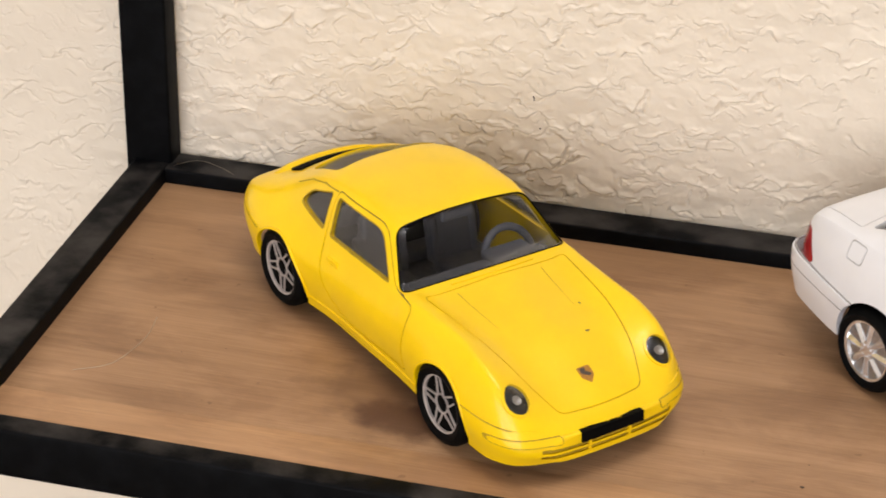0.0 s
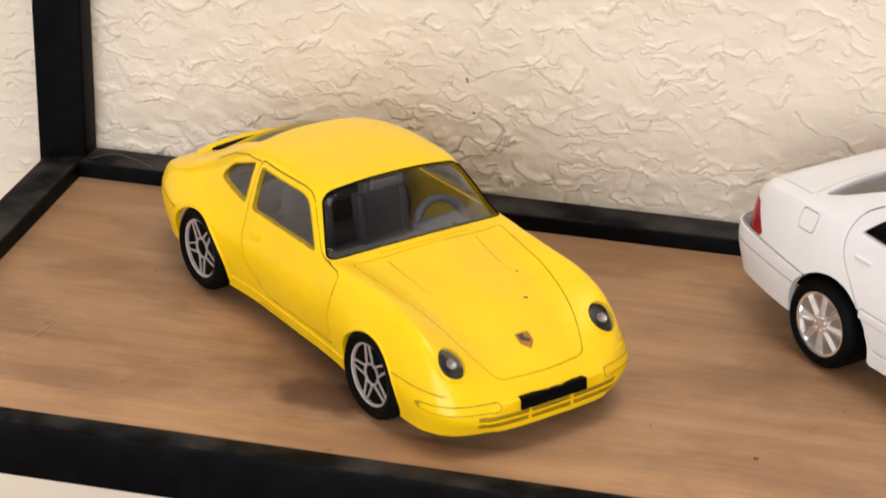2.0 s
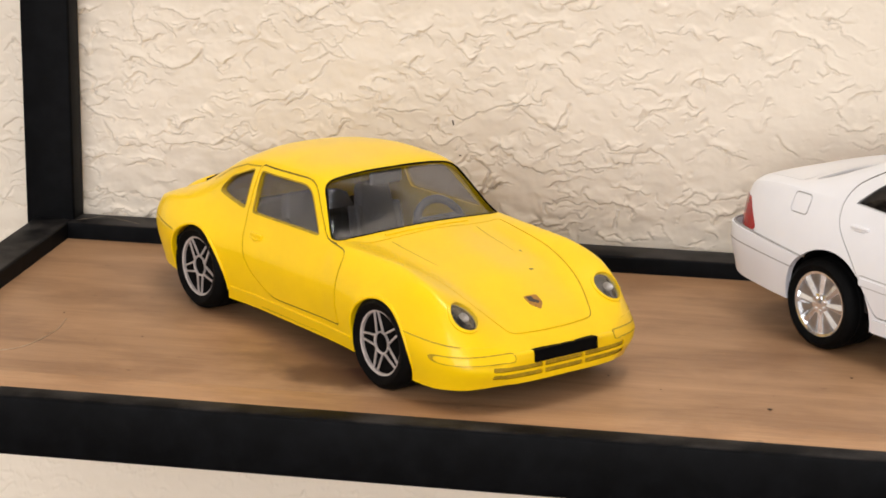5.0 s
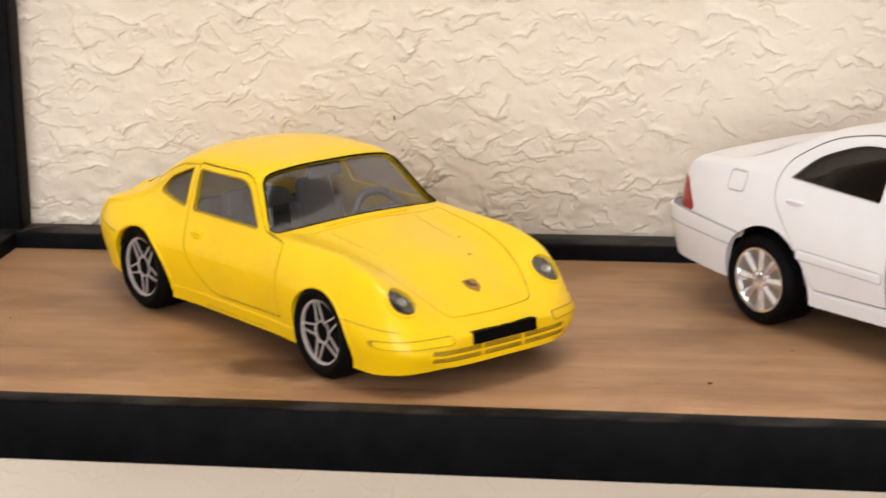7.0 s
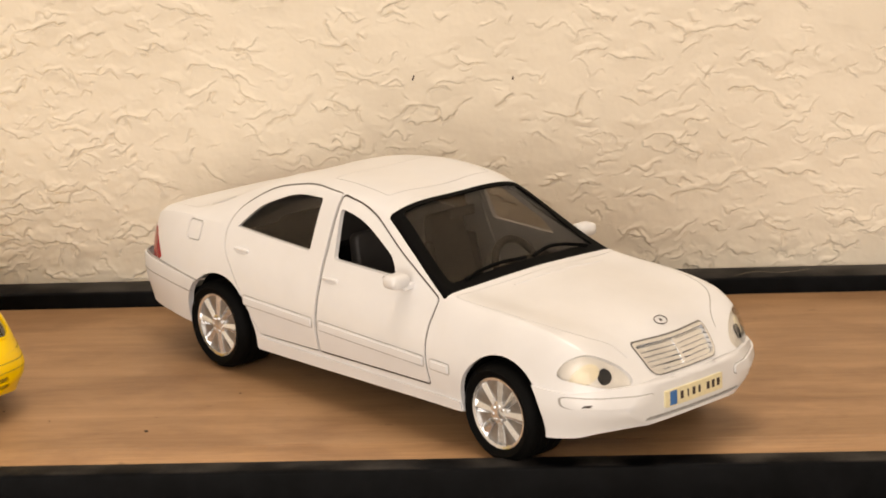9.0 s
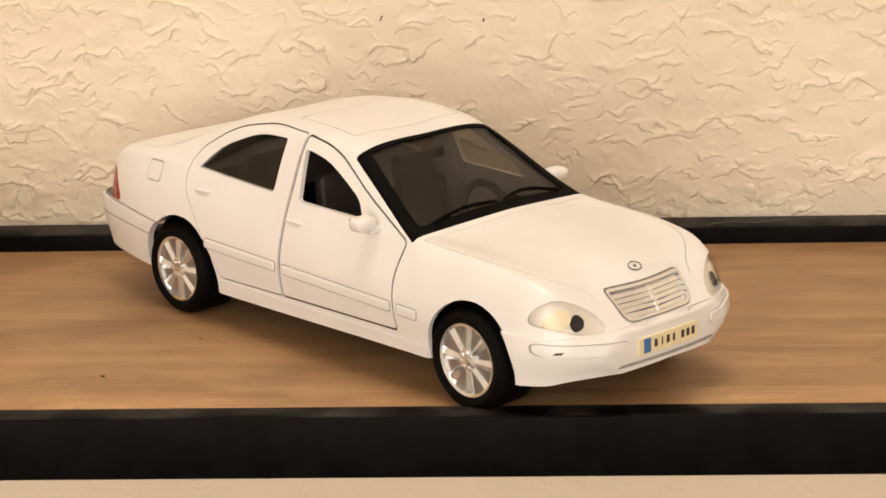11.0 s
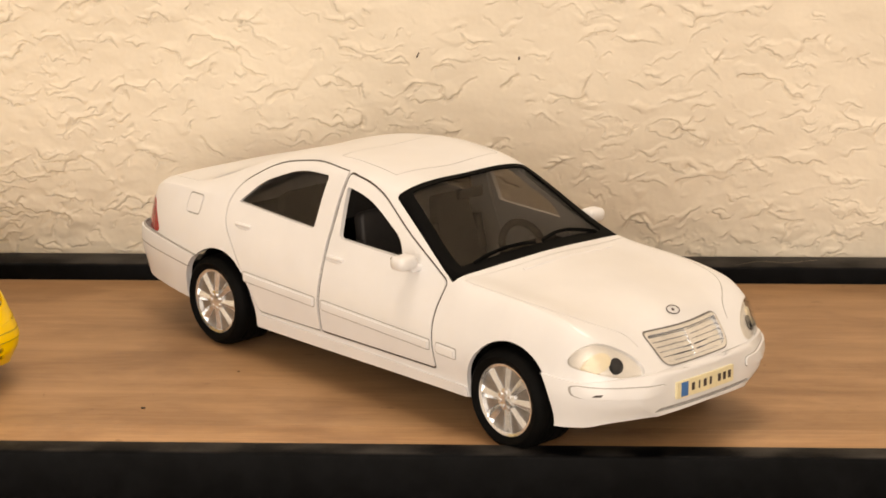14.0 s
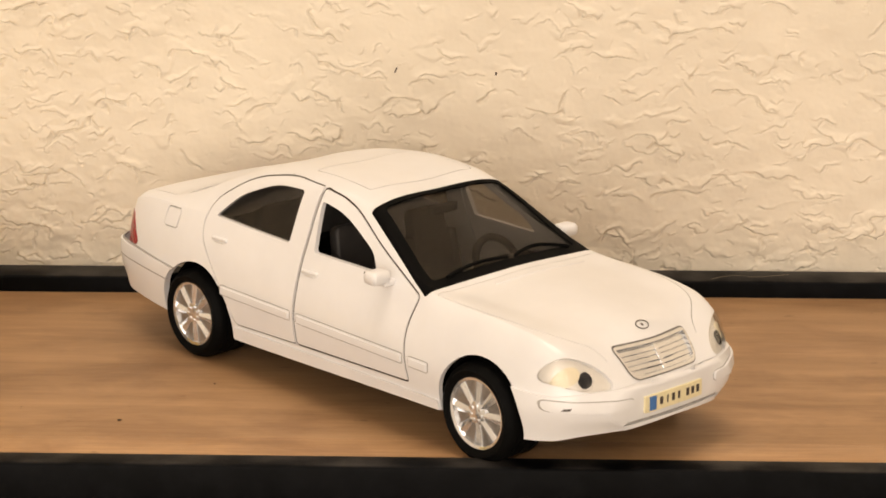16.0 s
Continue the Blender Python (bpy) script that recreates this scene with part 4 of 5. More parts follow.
# ---------------------------------------------------------------- white toy saloon
def white_wheel(root, m, turn):
    R, r0, y0 = 0.87, 0.62, -2.33
    hub = m @ Matrix.Translation((0, 0, R * CM)) @ Matrix.Rotation(radians(turn), 4, "Y")
    wheel = part("wheel", in_cm(smooth(lathe([(0.0001, y0 + 0.1), (r0, y0 + 0.1), (r0, y0 + 0.8), (0.0001, y0 + 0.8)]), 30)), SATIN, root, "wheel with silver cover", hub)
    part("tyre", in_cm(tyre_mesh(R, r0, y0, 0.95)), TYRE, wheel, "glossy black rubber tyre")
    ring = lathe([(r0 - 0.05, y0 + 0.05), (r0 + 0.01, y0 + 0.03), (r0 + 0.01, y0 + 0.14), (r0 - 0.05, y0 + 0.14)])
    hubc = lathe([(0.0001, y0 + 0.03), (0.09, y0 + 0.035), (0.2, y0 + 0.06), (0.2, y0 + 0.14), (0.0001, y0 + 0.14)], 32)
    bits = [ring, hubc]
    for i in range(8):
        w0, w1 = 0.05, 0.105
        spoke = [(-w0, y0 + 0.08, 0.17), (0, y0 + 0.03, 0.17), (w0, y0 + 0.08, 0.17), (-w1, y0 + 0.09, r0 - 0.03), (0, y0 + 0.055, r0 - 0.03), (w1, y0 + 0.09, r0 - 0.03),
                 (-w0, y0 + 0.13, 0.17), (w0, y0 + 0.13, 0.17), (-w1, y0 + 0.13, r0 - 0.03), (w1, y0 + 0.13, r0 - 0.03)]
        bits.append(tilted(mesh_from(spoke, [(0, 1, 4, 3), (1, 2, 5, 4), (6, 0, 3, 8), (2, 7, 9, 5), (7, 6, 8, 9), (3, 4, 5, 9, 8), (0, 6, 7, 2, 1)]), 0, 0, 0, 0, 45 * i, 0))
    part("rim", in_cm(smooth(joined(bits), 30)), CHROME, wheel, "chrome eight-spoke rim")
    nuts = [tilted(blob(-0.028, 0.028, y0 + 0.02, y0 + 0.06, -0.028, 0.028, 0.012), 0.13 * math.cos(a), 0, 0.13 * math.sin(a)) for a in np.linspace(0, 2 * math.pi, 8)[:-1]]
    part("wheel_nuts", in_cm(smooth(joined(nuts), 40)), CHROME, wheel)


def white_car(m):
    root = tagged(empty("toy_car", m), "white die-cast toy saloon with dark windows at the shelf edge", "toy car")
    ST = stations(-6.45, 6.2, 100, 0.8)
    sill = (curve([(-6.5, 1.6), (-6.2, 1.92), (-5.8, 2.05), (-5, 2.2), (-3, 2.3), (3, 2.3), (5, 2.25), (5.5, 2.02), (5.85, 1.72), (6.2, 1.1)]),
            curve([(-6.5, 1.0), (-6.1, 0.85), (-5, 0.78), (-2.5, 0.68), (3, 0.72), (5, 0.72), (5.5, 0.75), (5.85, 0.85), (6.2, 0.9)]))
    wide = (curve([(-6.45, 1.84), (-6.35, 1.98), (-6.15, 2.1), (-5.8, 2.2), (-5, 2.32), (-4, 2.39), (-2, 2.39), (0, 2.39), (2, 2.39), (4, 2.39), (5, 2.34), (5.5, 2.2), (5.85, 1.98), (6.2, 1.5)]),
            curve([(-6.5, 1.62), (-6, 1.66), (-4, 1.68), (0, 1.62), (3, 1.55), (5, 1.4), (6, 1.25), (6.52, 1.15)]))
    belt = (curve([(-6.45, 1.68), (-6.35, 1.78), (-6.1, 1.87), (-5.7, 1.93), (-5, 1.98), (-4, 2.02), (-2, 2.06), (0, 2.06), (2.4, 2.02), (3, 2.02), (4, 2.02), (5, 1.98), (5.5, 1.88), (5.85, 1.66), (6.2, 1.2)]),
            curve([(-6.5, 2.3), (-6.4, 2.5), (-6.2, 2.68), (-5.8, 2.78), (-5, 2.84), (-4, 2.83), (-3, 2.79), (-1, 2.72), (1, 2.66), (2.4, 2.6), (3, 2.55), (4, 2.5), (5, 2.38), (5.5, 2.2), (5.85, 1.9), (6.2, 1.54)]))
    edge = (curve([(-6.45, 1.36), (-6.2, 1.6), (-5.7, 1.7), (-5, 1.72), (-4.5, 1.66), (-3.6, 1.54), (-2, 1.58), (-1, 1.6), (0, 1.58), (0.5, 1.54), (2.42, 1.93), (2.85, 1.5), (4, 1.38), (5, 1.2), (5.6, 1.0), (6, 0.8), (6.3, 0.58), (6.52, 0.3)]),
            curve([(-6.5, 2.36), (-6.4, 2.58), (-6.2, 2.79), (-5.8, 2.88), (-5, 2.94), (-4.5, 3.07), (-3.6, 3.42), (-3, 3.6), (-2, 3.77), (-1, 3.83), (0, 3.77), (0.5, 3.68), (2.42, 2.68), (2.85, 2.6), (4, 2.5), (5, 2.38), (5.5, 2.22), (5.85, 1.95), (6.2, 1.55)]))
    top = curve([(-6.5, 2.38), (-6.4, 2.61), (-6.2, 2.83), (-5.8, 2.92), (-5.1, 3.0), (-4.5, 3.16), (-3.6, 3.5), (-3, 3.71), (-2, 3.91), (-1, 3.97), (0, 3.9), (0.5, 3.79), (2.5, 2.84), (2.85, 2.72), (4, 2.6), (5, 2.46), (5.55, 2.31), (5.85, 2.05), (6.05, 1.8), (6.2, 1.58)])
    lf = Loft(ST, sill, wide, belt, edge, top)

    win_r = rounded([(-3.42, 2.86), (-2.95, 3.3), (-1.95, 3.68), (-1.13, 3.7), (-1.19, 2.76)], [0.05, 0.5, 0.4, 0.08, 0.08])
    win_f = rounded([(-0.58, 3.6), (0.02, 3.5), (1.0, 2.98), (1.2, 2.68), (-0.48, 2.72)], [0.08, 0.4, 0.15, 0.1, 0.08])
    door_r = rounded([(-0.69, 3.82), (-1.6, 3.86), (-2.75, 3.66), (-3.66, 3.1), (-3.68, 2.5), (-3.0, 1.8), (-2.44, 1.0), (-0.7, 1.03), (-0.77, 2.6)], [0.05, 0.4, 0.5, 0.4, 0.4, 0.3, 0.08, 0.04, 0.1])
    door_f = rounded([(-0.62, 3.8), (0.1, 3.69), (1.1, 3.1), (2.34, 2.5), (2.22, 1.95), (2.36, 1.07), (-0.63, 1.04), (-0.7, 2.6)], [0.06, 0.4, 0.3, 0.08, 0.4, 0.05, 0.05, 0.1])
    arch_r, arch_f = disc(-3.68, 0.86, 1.09), disc(4.12, 0.92, 0.99)
    ws = slanted((2.52, 0, 2.76), (-1.95, 0, 1.0))
    wsp = rounded([(-2.06, -0.1), (0, -0.22), (2.06, -0.1), (1.6, 2.1), (0, 2.2), (-1.6, 2.1)], [0.06, 0.8, 0.06, 0.06, 0.8, 0.06])
    rw = slanted((-4.9, 0, 3.02), (1.6, 0, 0.62))
    rwp = rounded([(-1.64, 0.06), (0, -0.2), (1.64, 0.06), (1.36, 1.62), (0, 1.7), (-1.36, 1.62)], [0.14, 1, 0.14, 0.25, 1, 0.25])
    openings = lambda: [prism(win_r, from_side, -4, 4), prism(win_f, from_side, -4, 4), prism(arch_r, from_side, -4, 4), prism(arch_f, from_side, -4, 4),
                        prism(wsp, ws, -0.45, 0.8), prism(rwp, rw, -0.5, 0.9)]

    def cut_all(me, cuts):
        for c in cuts:
            me = boolean(me, c)
        return me

    G = 0.026
    fuel = rounded([(-4.9, 2.45), (-4.48, 2.45), (-4.48, 2.78), (-4.9, 2.78)], 0.07)
    sun = rounded([(-1.35, -1.2), (0.18, -1.24), (0.26, 0), (0.18, 1.24), (-1.35, 1.2)], [0.06, 0.06, 1, 0.06, 0.06])
    trunk = rounded([(-6.38, -1.58), (-5.02, -1.72), (-5.24, 0), (-5.02, 1.72), (-6.38, 1.58)], [0.1, 0.06, 1, 0.06, 0.1])
    hoodp = rounded([(2.7, -1.97), (2.95, 0), (2.7, 1.97), (4.2, 1.94), (5.2, 1.72), (5.7, 1.1), (7, 0.98), (7, -0.98), (5.7, -1.1), (5.2, -1.72), (4.2, -1.94)], [0.05, 1, 0.05, 0.5, 0.4, 0.3, 0.02, 0.02, 0.3, 0.4, 0.5])
    grille = rounded([(-0.78, 1.63), (0.78, 1.64), (0.88, 2.1), (-0.88, 2.1)], [0.16, 0.16, 0.08, 0.08])
    lampv = slanted((5.75, 0, 1.72), (-0.55, 0, 0.7))
    lampR = [(-1.72 + 0.49 * math.cos(a) * 0.92 - 0.39 * math.sin(a) * 0.36, 0.06 - 0.49 * math.cos(a) * 0.36 + 0.39 * math.sin(a) * 0.92) for a in np.linspace(0, 2 * math.pi, 41)[:-1]]
    lampL = [(-u, w) for u, w in lampR]
    tail = rounded([(-7.4, 1.86), (-5.86, 1.84), (-5.8, 1.92), (-6.16, 2.42), (-7.4, 2.5)], 0.05)
    cuts = openings() + [prism(grown(door_r, G), from_side, -4, 4), prism(grown(door_f, G * 1.5), from_side, -4, 4), prism(grown(fuel, G), from_side, -4, 0),
                         prism(grown(sun, G * 0.7), from_above, 3.4, 5), prism(grown(trunk, G * 0.7), from_above, 2.3, 4), prism(grown(hoodp, G * 0.6), from_above, 1.95, 4),
                         prism(grille, from_front, 5.2, 7), prism(lampR, lampv, -0.5, 0.7), prism(lampL, lampv, -0.5, 0.7)]
    part("inner_shell", in_cm(lf.shade(cut_all(lf.skin(-0.035, -0.085), openings() + [prism(grille, from_front, 5.2, 7), prism(lampR, lampv, -0.5, 0.7), prism(lampL, lampv, -0.5, 0.7), prism(grown(door_f, 0.03), from_side, -4, 4, grown(door_f, -0.03))]))), WHITE, root, "white casting under the panels")
    part("body", in_cm(lf.shade(cut_all(lf.skin(0.0, -0.04), cuts))), WHITE, root, "glossy white enamel body")
    for s, lo, hi in ((-1, -4, 0), (1, 0, 4)):
        for nm, outline, hole, hx, hz in (("front_door", door_f, win_f, -0.5, 2.37), ("rear_door", door_r, win_r, -3.15, 2.48)):
            d = boolean(boolean(lf.skin(0.0, -0.04), prism(outline, from_side, lo, hi), "INTERSECT"), prism(hole, from_side, -4, 4))
            dob = part(nm, in_cm(lf.shade(d)), WHITE, root, "white car door")
            p, n = lf.on(hx + 0.05, s * 4, hz, (0, -s, 0))
            hm = joined([tilted(blob(-0.22, 0.22, -0.04, 0.04, -0.03, 0.04, 0.03), *p), tilted(blob(-0.14, 0.14, -0.03, 0.03, -0.07, -0.03, 0.015), *p)])
            part("door_handle", in_cm(smooth(hm, 60)), WHITE, dob)
            if nm == "rear_door":
                g = boolean(lf.skin(-0.05, -0.08), prism(grown(hole, 0.03), from_side, lo, hi), "INTERSECT")
                part("side_window", in_cm(lf.shade(g)), PANE_W, dob, "dark tinted plastic window")
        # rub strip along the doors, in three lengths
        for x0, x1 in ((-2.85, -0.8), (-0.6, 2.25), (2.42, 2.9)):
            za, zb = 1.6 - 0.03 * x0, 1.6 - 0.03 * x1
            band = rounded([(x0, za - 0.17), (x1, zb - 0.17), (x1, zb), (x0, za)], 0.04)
            # grey outline that paints the edge shade round the raised strip
            part("strip_joint", in_cm(lf.shade(boolean(lf.skin(0.006, -0.02), prism(grown(band, 0.016), from_side, lo, hi), "INTERSECT"))), GRIME_SHADE_L, root, "darker strip edge")
            for o, sh in ((0.012, 0.0), (0.032, -0.03)):
                if sh == 0.0:
                    base = part("rub_strip", in_cm(lf.shade(boolean(lf.skin(o, -0.02), prism(band, from_side, lo, hi), "INTERSECT"))), WHITE, root)
                else:
                    part("strip_ridge", in_cm(lf.shade(boolean(lf.skin(o, 0.0), prism(grown(band, sh), from_side, lo, hi), "INTERSECT"))), WHITE, base)
        skirt = rounded([(-2.54, 0.55), (3.14, 0.55), (3.1, 0.9), (-2.5, 0.93)], 0.03)
        part("side_skirt", in_cm(lf.shade(boolean(lf.skin(0.035, -0.02), prism(skirt, from_side, lo, hi), "INTERSECT"))), WHITE, root)
        # mirror
        p, n = lf.on(1.55, s * 5, 2.62, (0, -s, 0))
        mir = joined([tilted(blob(-0.15, 0.19, -0.21, 0.21, -0.12, 0.13, 0.12), p[0], p[1] + s * 0.3, p[2] + 0.12), tilted(blob(-0.12, 0.12, -0.15, 0.15, -0.06, 0.05, 0.04), p[0] + 0.02, p[1] + s * 0.08, p[2])])
        mo = part("wing_mirror", in_cm(smooth(mir, 60)), WHITE, root)
        part("mirror_glass", in_cm(tilted(blob(-0.02, 0.03, -0.14, 0.14, -0.075, 0.08, 0.012), p[0] - 0.15, p[1] + s * 0.3, p[2] + 0.125)), BLACK, mo)
        # lamps
        poly = lampR if s < 0 else lampL
        hl = part("headlight", in_cm(lf.shade(boolean(lf.skin(-0.07, -0.12), prism(grown(poly, 0.05), lampv, -0.6, 0.7), "INTERSECT"))), PEARL, root, "clear oval headlight with amber corner")
        part("lens", in_cm(lf.shade(boolean(lf.skin(0.02, -0.02), prism(grown(poly, -0.015), lampv, -0.5, 0.7), "INTERSECT"))), LENS, hl, "clear plastic lens")
        inner_lamp = [(s * 1.66 + 0.1 * math.cos(a), -0.03 + 0.13 * math.sin(a)) for a in np.linspace(0, 2 * math.pi, 25)[:-1]]
        part("lamp_bulb", in_cm(lf.shade(boolean(lf.skin(-0.035, -0.075), prism(inner_lamp, lampv, -0.6, 0.7), "INTERSECT"))), SMOKED, hl, "dark inner lamp")
        amb = [(s * (1.9 + 0.19 * math.cos(a)), 0.12 + 0.15 * math.sin(a)) for a in np.linspace(0, 2 * math.pi, 17)[:-1]]
        part("amber_reflector", in_cm(lf.shade(boolean(lf.skin(-0.04, -0.075), prism(amb, lampv, -0.6, 0.7), "INTERSECT"))), AMBER, hl, "amber indicator reflector")
        part("tail_light", in_cm(lf.shade(boolean(lf.skin(0.012, -0.03), prism(tail, from_side, lo * 1.0 if s < 0 else 0.9, -0.9 if s < 0 else hi), "INTERSECT"))), RED, root, "dark red tail light")
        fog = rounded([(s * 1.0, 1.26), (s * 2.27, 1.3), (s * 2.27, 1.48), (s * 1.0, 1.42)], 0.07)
        part("strip_joint", in_cm(lf.shade(boolean(lf.skin(0.05, -0.02), prism(grown(fog, 0.012), from_front, 4.9, 7), "INTERSECT"))), GRIME_SHADE_L, root, "darker strip edge")
        part("bumper_strip", in_cm(lf.shade(boolean(lf.skin(0.085, -0.02), prism(fog, from_front, 4.9, 7), "INTERSECT"))), WHITE, root)
    def pushed(me):
        """The rear bumper stands further out than the tail above it."""
        for vv in me.vertices:
            t = min(max((-5.2 - vv.co.x) / 1.2, 0.0), 1.0)
            vv.co.x -= 0.24 * t * t * (3 - 2 * t)
        return me
    rear = [(-7.4, 0.6), (-4.3, 0.6), (-4.3, 1.68), (-6.2, 1.84), (-7.4, 1.86)]
    part("rear_bumper", in_cm(pushed(lf.shade(boolean(boolean(lf.skin(0.05, -0.02), prism(rear, from_side, -4, 4), "INTERSECT"), prism(arch_r, from_side, -4, 4))))), WHITE, root)
    # bumper joint and groove drawn as grey strips, shade put into the colour
    joint = [(-7.4, 1.86), (-6.2, 1.84), (-4.3, 1.68), (-4.3, 1.715), (-6.2, 1.875), (-7.4, 1.895)]
    part("bumper_joint", in_cm(pushed(lf.shade(boolean(boolean(lf.skin(0.012, -0.02), prism(joint, from_side, -4, 4), "INTERSECT"), prism(arch_r, from_side, -4, 4))))), GRIME_SHADE_L, root, "darker bumper joint")
    groove = [(-7.4, 1.56), (-6.2, 1.54), (-4.3, 1.42), (-4.3, 1.445), (-6.2, 1.565), (-7.4, 1.585)]
    part("bumper_joint", in_cm(pushed(lf.shade(boolean(boolean(lf.skin(0.054, -0.02), prism(groove, from_side, -4, 4), "INTERSECT"), prism(arch_r, from_side, -4, 4))))), GRIME_SHADE_L, root, "darker bumper joint")
    low = rounded([(-1.2, 0.97), (1.2, 0.97), (1.1, 1.03), (-1.1, 1.03)], 0.03)
    front = [(4.5, 0.5), (7, 0.5), (7, 1.61), (6.0, 1.59), (5.6, 1.53), (4.5, 1.6)]
    fb = boolean(boolean(lf.skin(0.045, -0.02), prism(front, from_side, -4, 4), "INTERSECT"), prism(arch_f, from_side, -4, 4))
    part("front_bumper", in_cm(lf.shade(boolean(fb, prism(low, from_front, 5.2, 7)))), WHITE, root)
    part("lower_intake", in_cm(lf.shade(boolean(lf.skin(0.006, -0.02), prism(grown(low, 0.03), from_front, 5.2, 7), "INTERSECT"))), GRIME_SHADE_L, root, "grey lower air intake")
    part("fuel_flap", in_cm(lf.shade(boolean(lf.skin(0.006, -0.035), prism(fuel, from_side, -4, 0), "INTERSECT"))), WHITE, root)
    part("sunroof", in_cm(lf.shade(boolean(lf.skin(0.0, -0.04), prism(sun, from_above, 3.4, 5), "INTERSECT"))), WHITE, root)
    part("boot_lid", in_cm(lf.shade(boolean(lf.skin(0.0, -0.04), prism(trunk, from_above, 2.3, 4), "INTERSECT"))), WHITE, root)
    part("hood", in_cm(lf.shade(boolean(boolean(lf.skin(0.0, -0.04), prism(hoodp, from_above, 1.95, 4), "INTERSECT"), prism(grille, from_front, 5.2, 7)))), WHITE, root)
    wsg = part("windscreen", in_cm(lf.shade(boolean(lf.skin(-0.03, -0.06), prism(grown(wsp, 0.04), ws, -0.45, 0.8), "INTERSECT"))), PANE_W, root, "dark smoked plastic windscreen")
    frame_in = rounded([(-1.76, 0.12), (0, 0.02), (1.76, 0.12), (1.4, 2.0), (0, 2.1), (-1.4, 2.0)], [0.1, 0.8, 0.1, 0.12, 0.8, 0.12])
    part("black_border", in_cm(lf.shade(boolean(lf.skin(-0.004, -0.034), prism(wsp, ws, -0.45, 0.8, frame_in), "INTERSECT"))), BLACK, wsg, "black windscreen border")
    part("rear_window", in_cm(lf.shade(boolean(lf.skin(-0.03, -0.06), prism(grown(rwp, 0.04), rw, -0.5, 0.9), "INTERSECT"))), PANE_R, root, "pale clear plastic rear window")
    # wipers at the foot of the windscreen
    for y0, y1, lift in ((0.1, 1.5, 0.14), (-1.5, -0.1, 0.08)):
        pts = [lf.on(2.5 - lift * math.sin(math.pi * t) - 0.04 * abs(y0 + (y1 - y0) * t), y0 + (y1 - y0) * t, 6, (0, 0, -1))[0] + Vector((0.0, 0, 0.02)) for t in np.linspace(0, 1, 12)]
        part("wiper", in_cm(smooth(tube(pts, 0.035), 60)), BLACK, root, "black moulded wiper")
    # grille: chrome shell with slats and a middle bar
    g = part("grille", in_cm(lf.shade(boolean(lf.skin(-0.09, -0.12), prism(grown(grille, -0.02), from_front, 5.0, 7), "INTERSECT"))), SMOKED, root, "chrome grille with six slats")
    part("grille_frame", in_cm(lf.shade(boolean(lf.skin(0.02, -0.045), prism(grown(grille, 0.004), from_front, 5.0, 7, grown(grille, -0.035)), "INTERSECT"))), CHROME, g)
    part("grille_edge", in_cm(lf.shade(boolean(lf.skin(0.012, -0.04), prism(grown(grille, 0.022), from_front, 5.0, 7, grown(grille, 0.004)), "INTERSECT"))), GRIME_SHADE_W, g)
    for k in range(6):
        z0 = 1.67 + 0.07 * k
        part("slat", in_cm(lf.shade(boolean(lf.skin(-0.02, -0.09), prism([(-0.8, z0), (0.8, z0), (0.84, z0 + 0.05), (-0.84, z0 + 0.05)], from_front, 5.0, 7), "INTERSECT"))), CHROME, g)
    part("middle_bar", in_cm(lf.shade(boolean(lf.skin(-0.01, -0.09), prism([(-0.035, 1.65), (0.035, 1.65), (0.035, 2.07), (-0.035, 2.07)], from_front, 5.0, 7), "INTERSECT"))), CHROME, g)
    for lo, hi in ((-4, 0), (0, 4)):
        gap_liner(lf, door_f, from_side, lo, hi, G * 1.5, INK, root)
        gap_liner(lf, door_r, from_side, lo, hi, G, GRIME_SHADE_W, root)
    gap_liner(lf, fuel, from_side, -4, 0, G, GRIME_SHADE_L, root)
    gap_liner(lf, sun, from_above, 3.4, 5, G * 0.7, GRIME_SHADE_W, root)
    gap_liner(lf, trunk, from_above, 2.3, 4, G * 0.7, GRIME_SHADE_W, root)
    gap_liner(lf, hoodp, from_above, 1.95, 4, G * 0.6, GRIME_SHADE_L, root)
    ridge = [lf.on(3.06 - 0.055 * y * y, y, 6, (0, 0, -1))[0] - Vector((0, 0, 0.012)) for y in np.linspace(-0.9, 1.35, 20)]
    part("hood_ridge", in_cm(smooth(tube(ridge, 0.03), 60)), WHITE, root)
    # plain round badge on the hood
    p, n = lf.on(5.58, 0, 6, (0, 0, -1))
    badge = [tube([(0.135 * math.cos(a), 0.095 * math.sin(a), 0) for a in np.linspace(0, 2 * math.pi, 29)[:-1]], 0.008, 6, True)]
    badge += [tilted(blob(-0.02, 0.02, -0.026, 0.026, -0.008, 0.008, 0.007), 0, 0, 0)]
    bd = joined(badge)
    bd.transform(Matrix.Translation(p + n * 0.008) @ n.to_track_quat("Z", "Y").to_matrix().to_4x4() @ Matrix.Rotation(0, 4, "Z"))
    part("hood_badge", in_cm(smooth(bd, 60)), INK, root, "small dark ring badge")
    # front plate with plain bars
    pl = rounded([(-0.78, 1.12), (0.62, 1.12), (0.62, 1.4), (-0.78, 1.4)], 0.02)
    plate = part("number_plate", in_cm(lf.shade(boolean(lf.skin(0.085, 0.0), prism(pl, from_front, 5.2, 7), "INTERSECT"))), CREAM, root, "cream front plate with a blue end and dark bars")
    part("plate_band", in_cm(lf.shade(boolean(lf.skin(0.09, 0.03), prism([(-0.68, 1.14), (-0.52, 1.14), (-0.52, 1.38), (-0.68, 1.38)], from_front, 5.2, 7), "INTERSECT"))), BLUE, plate)
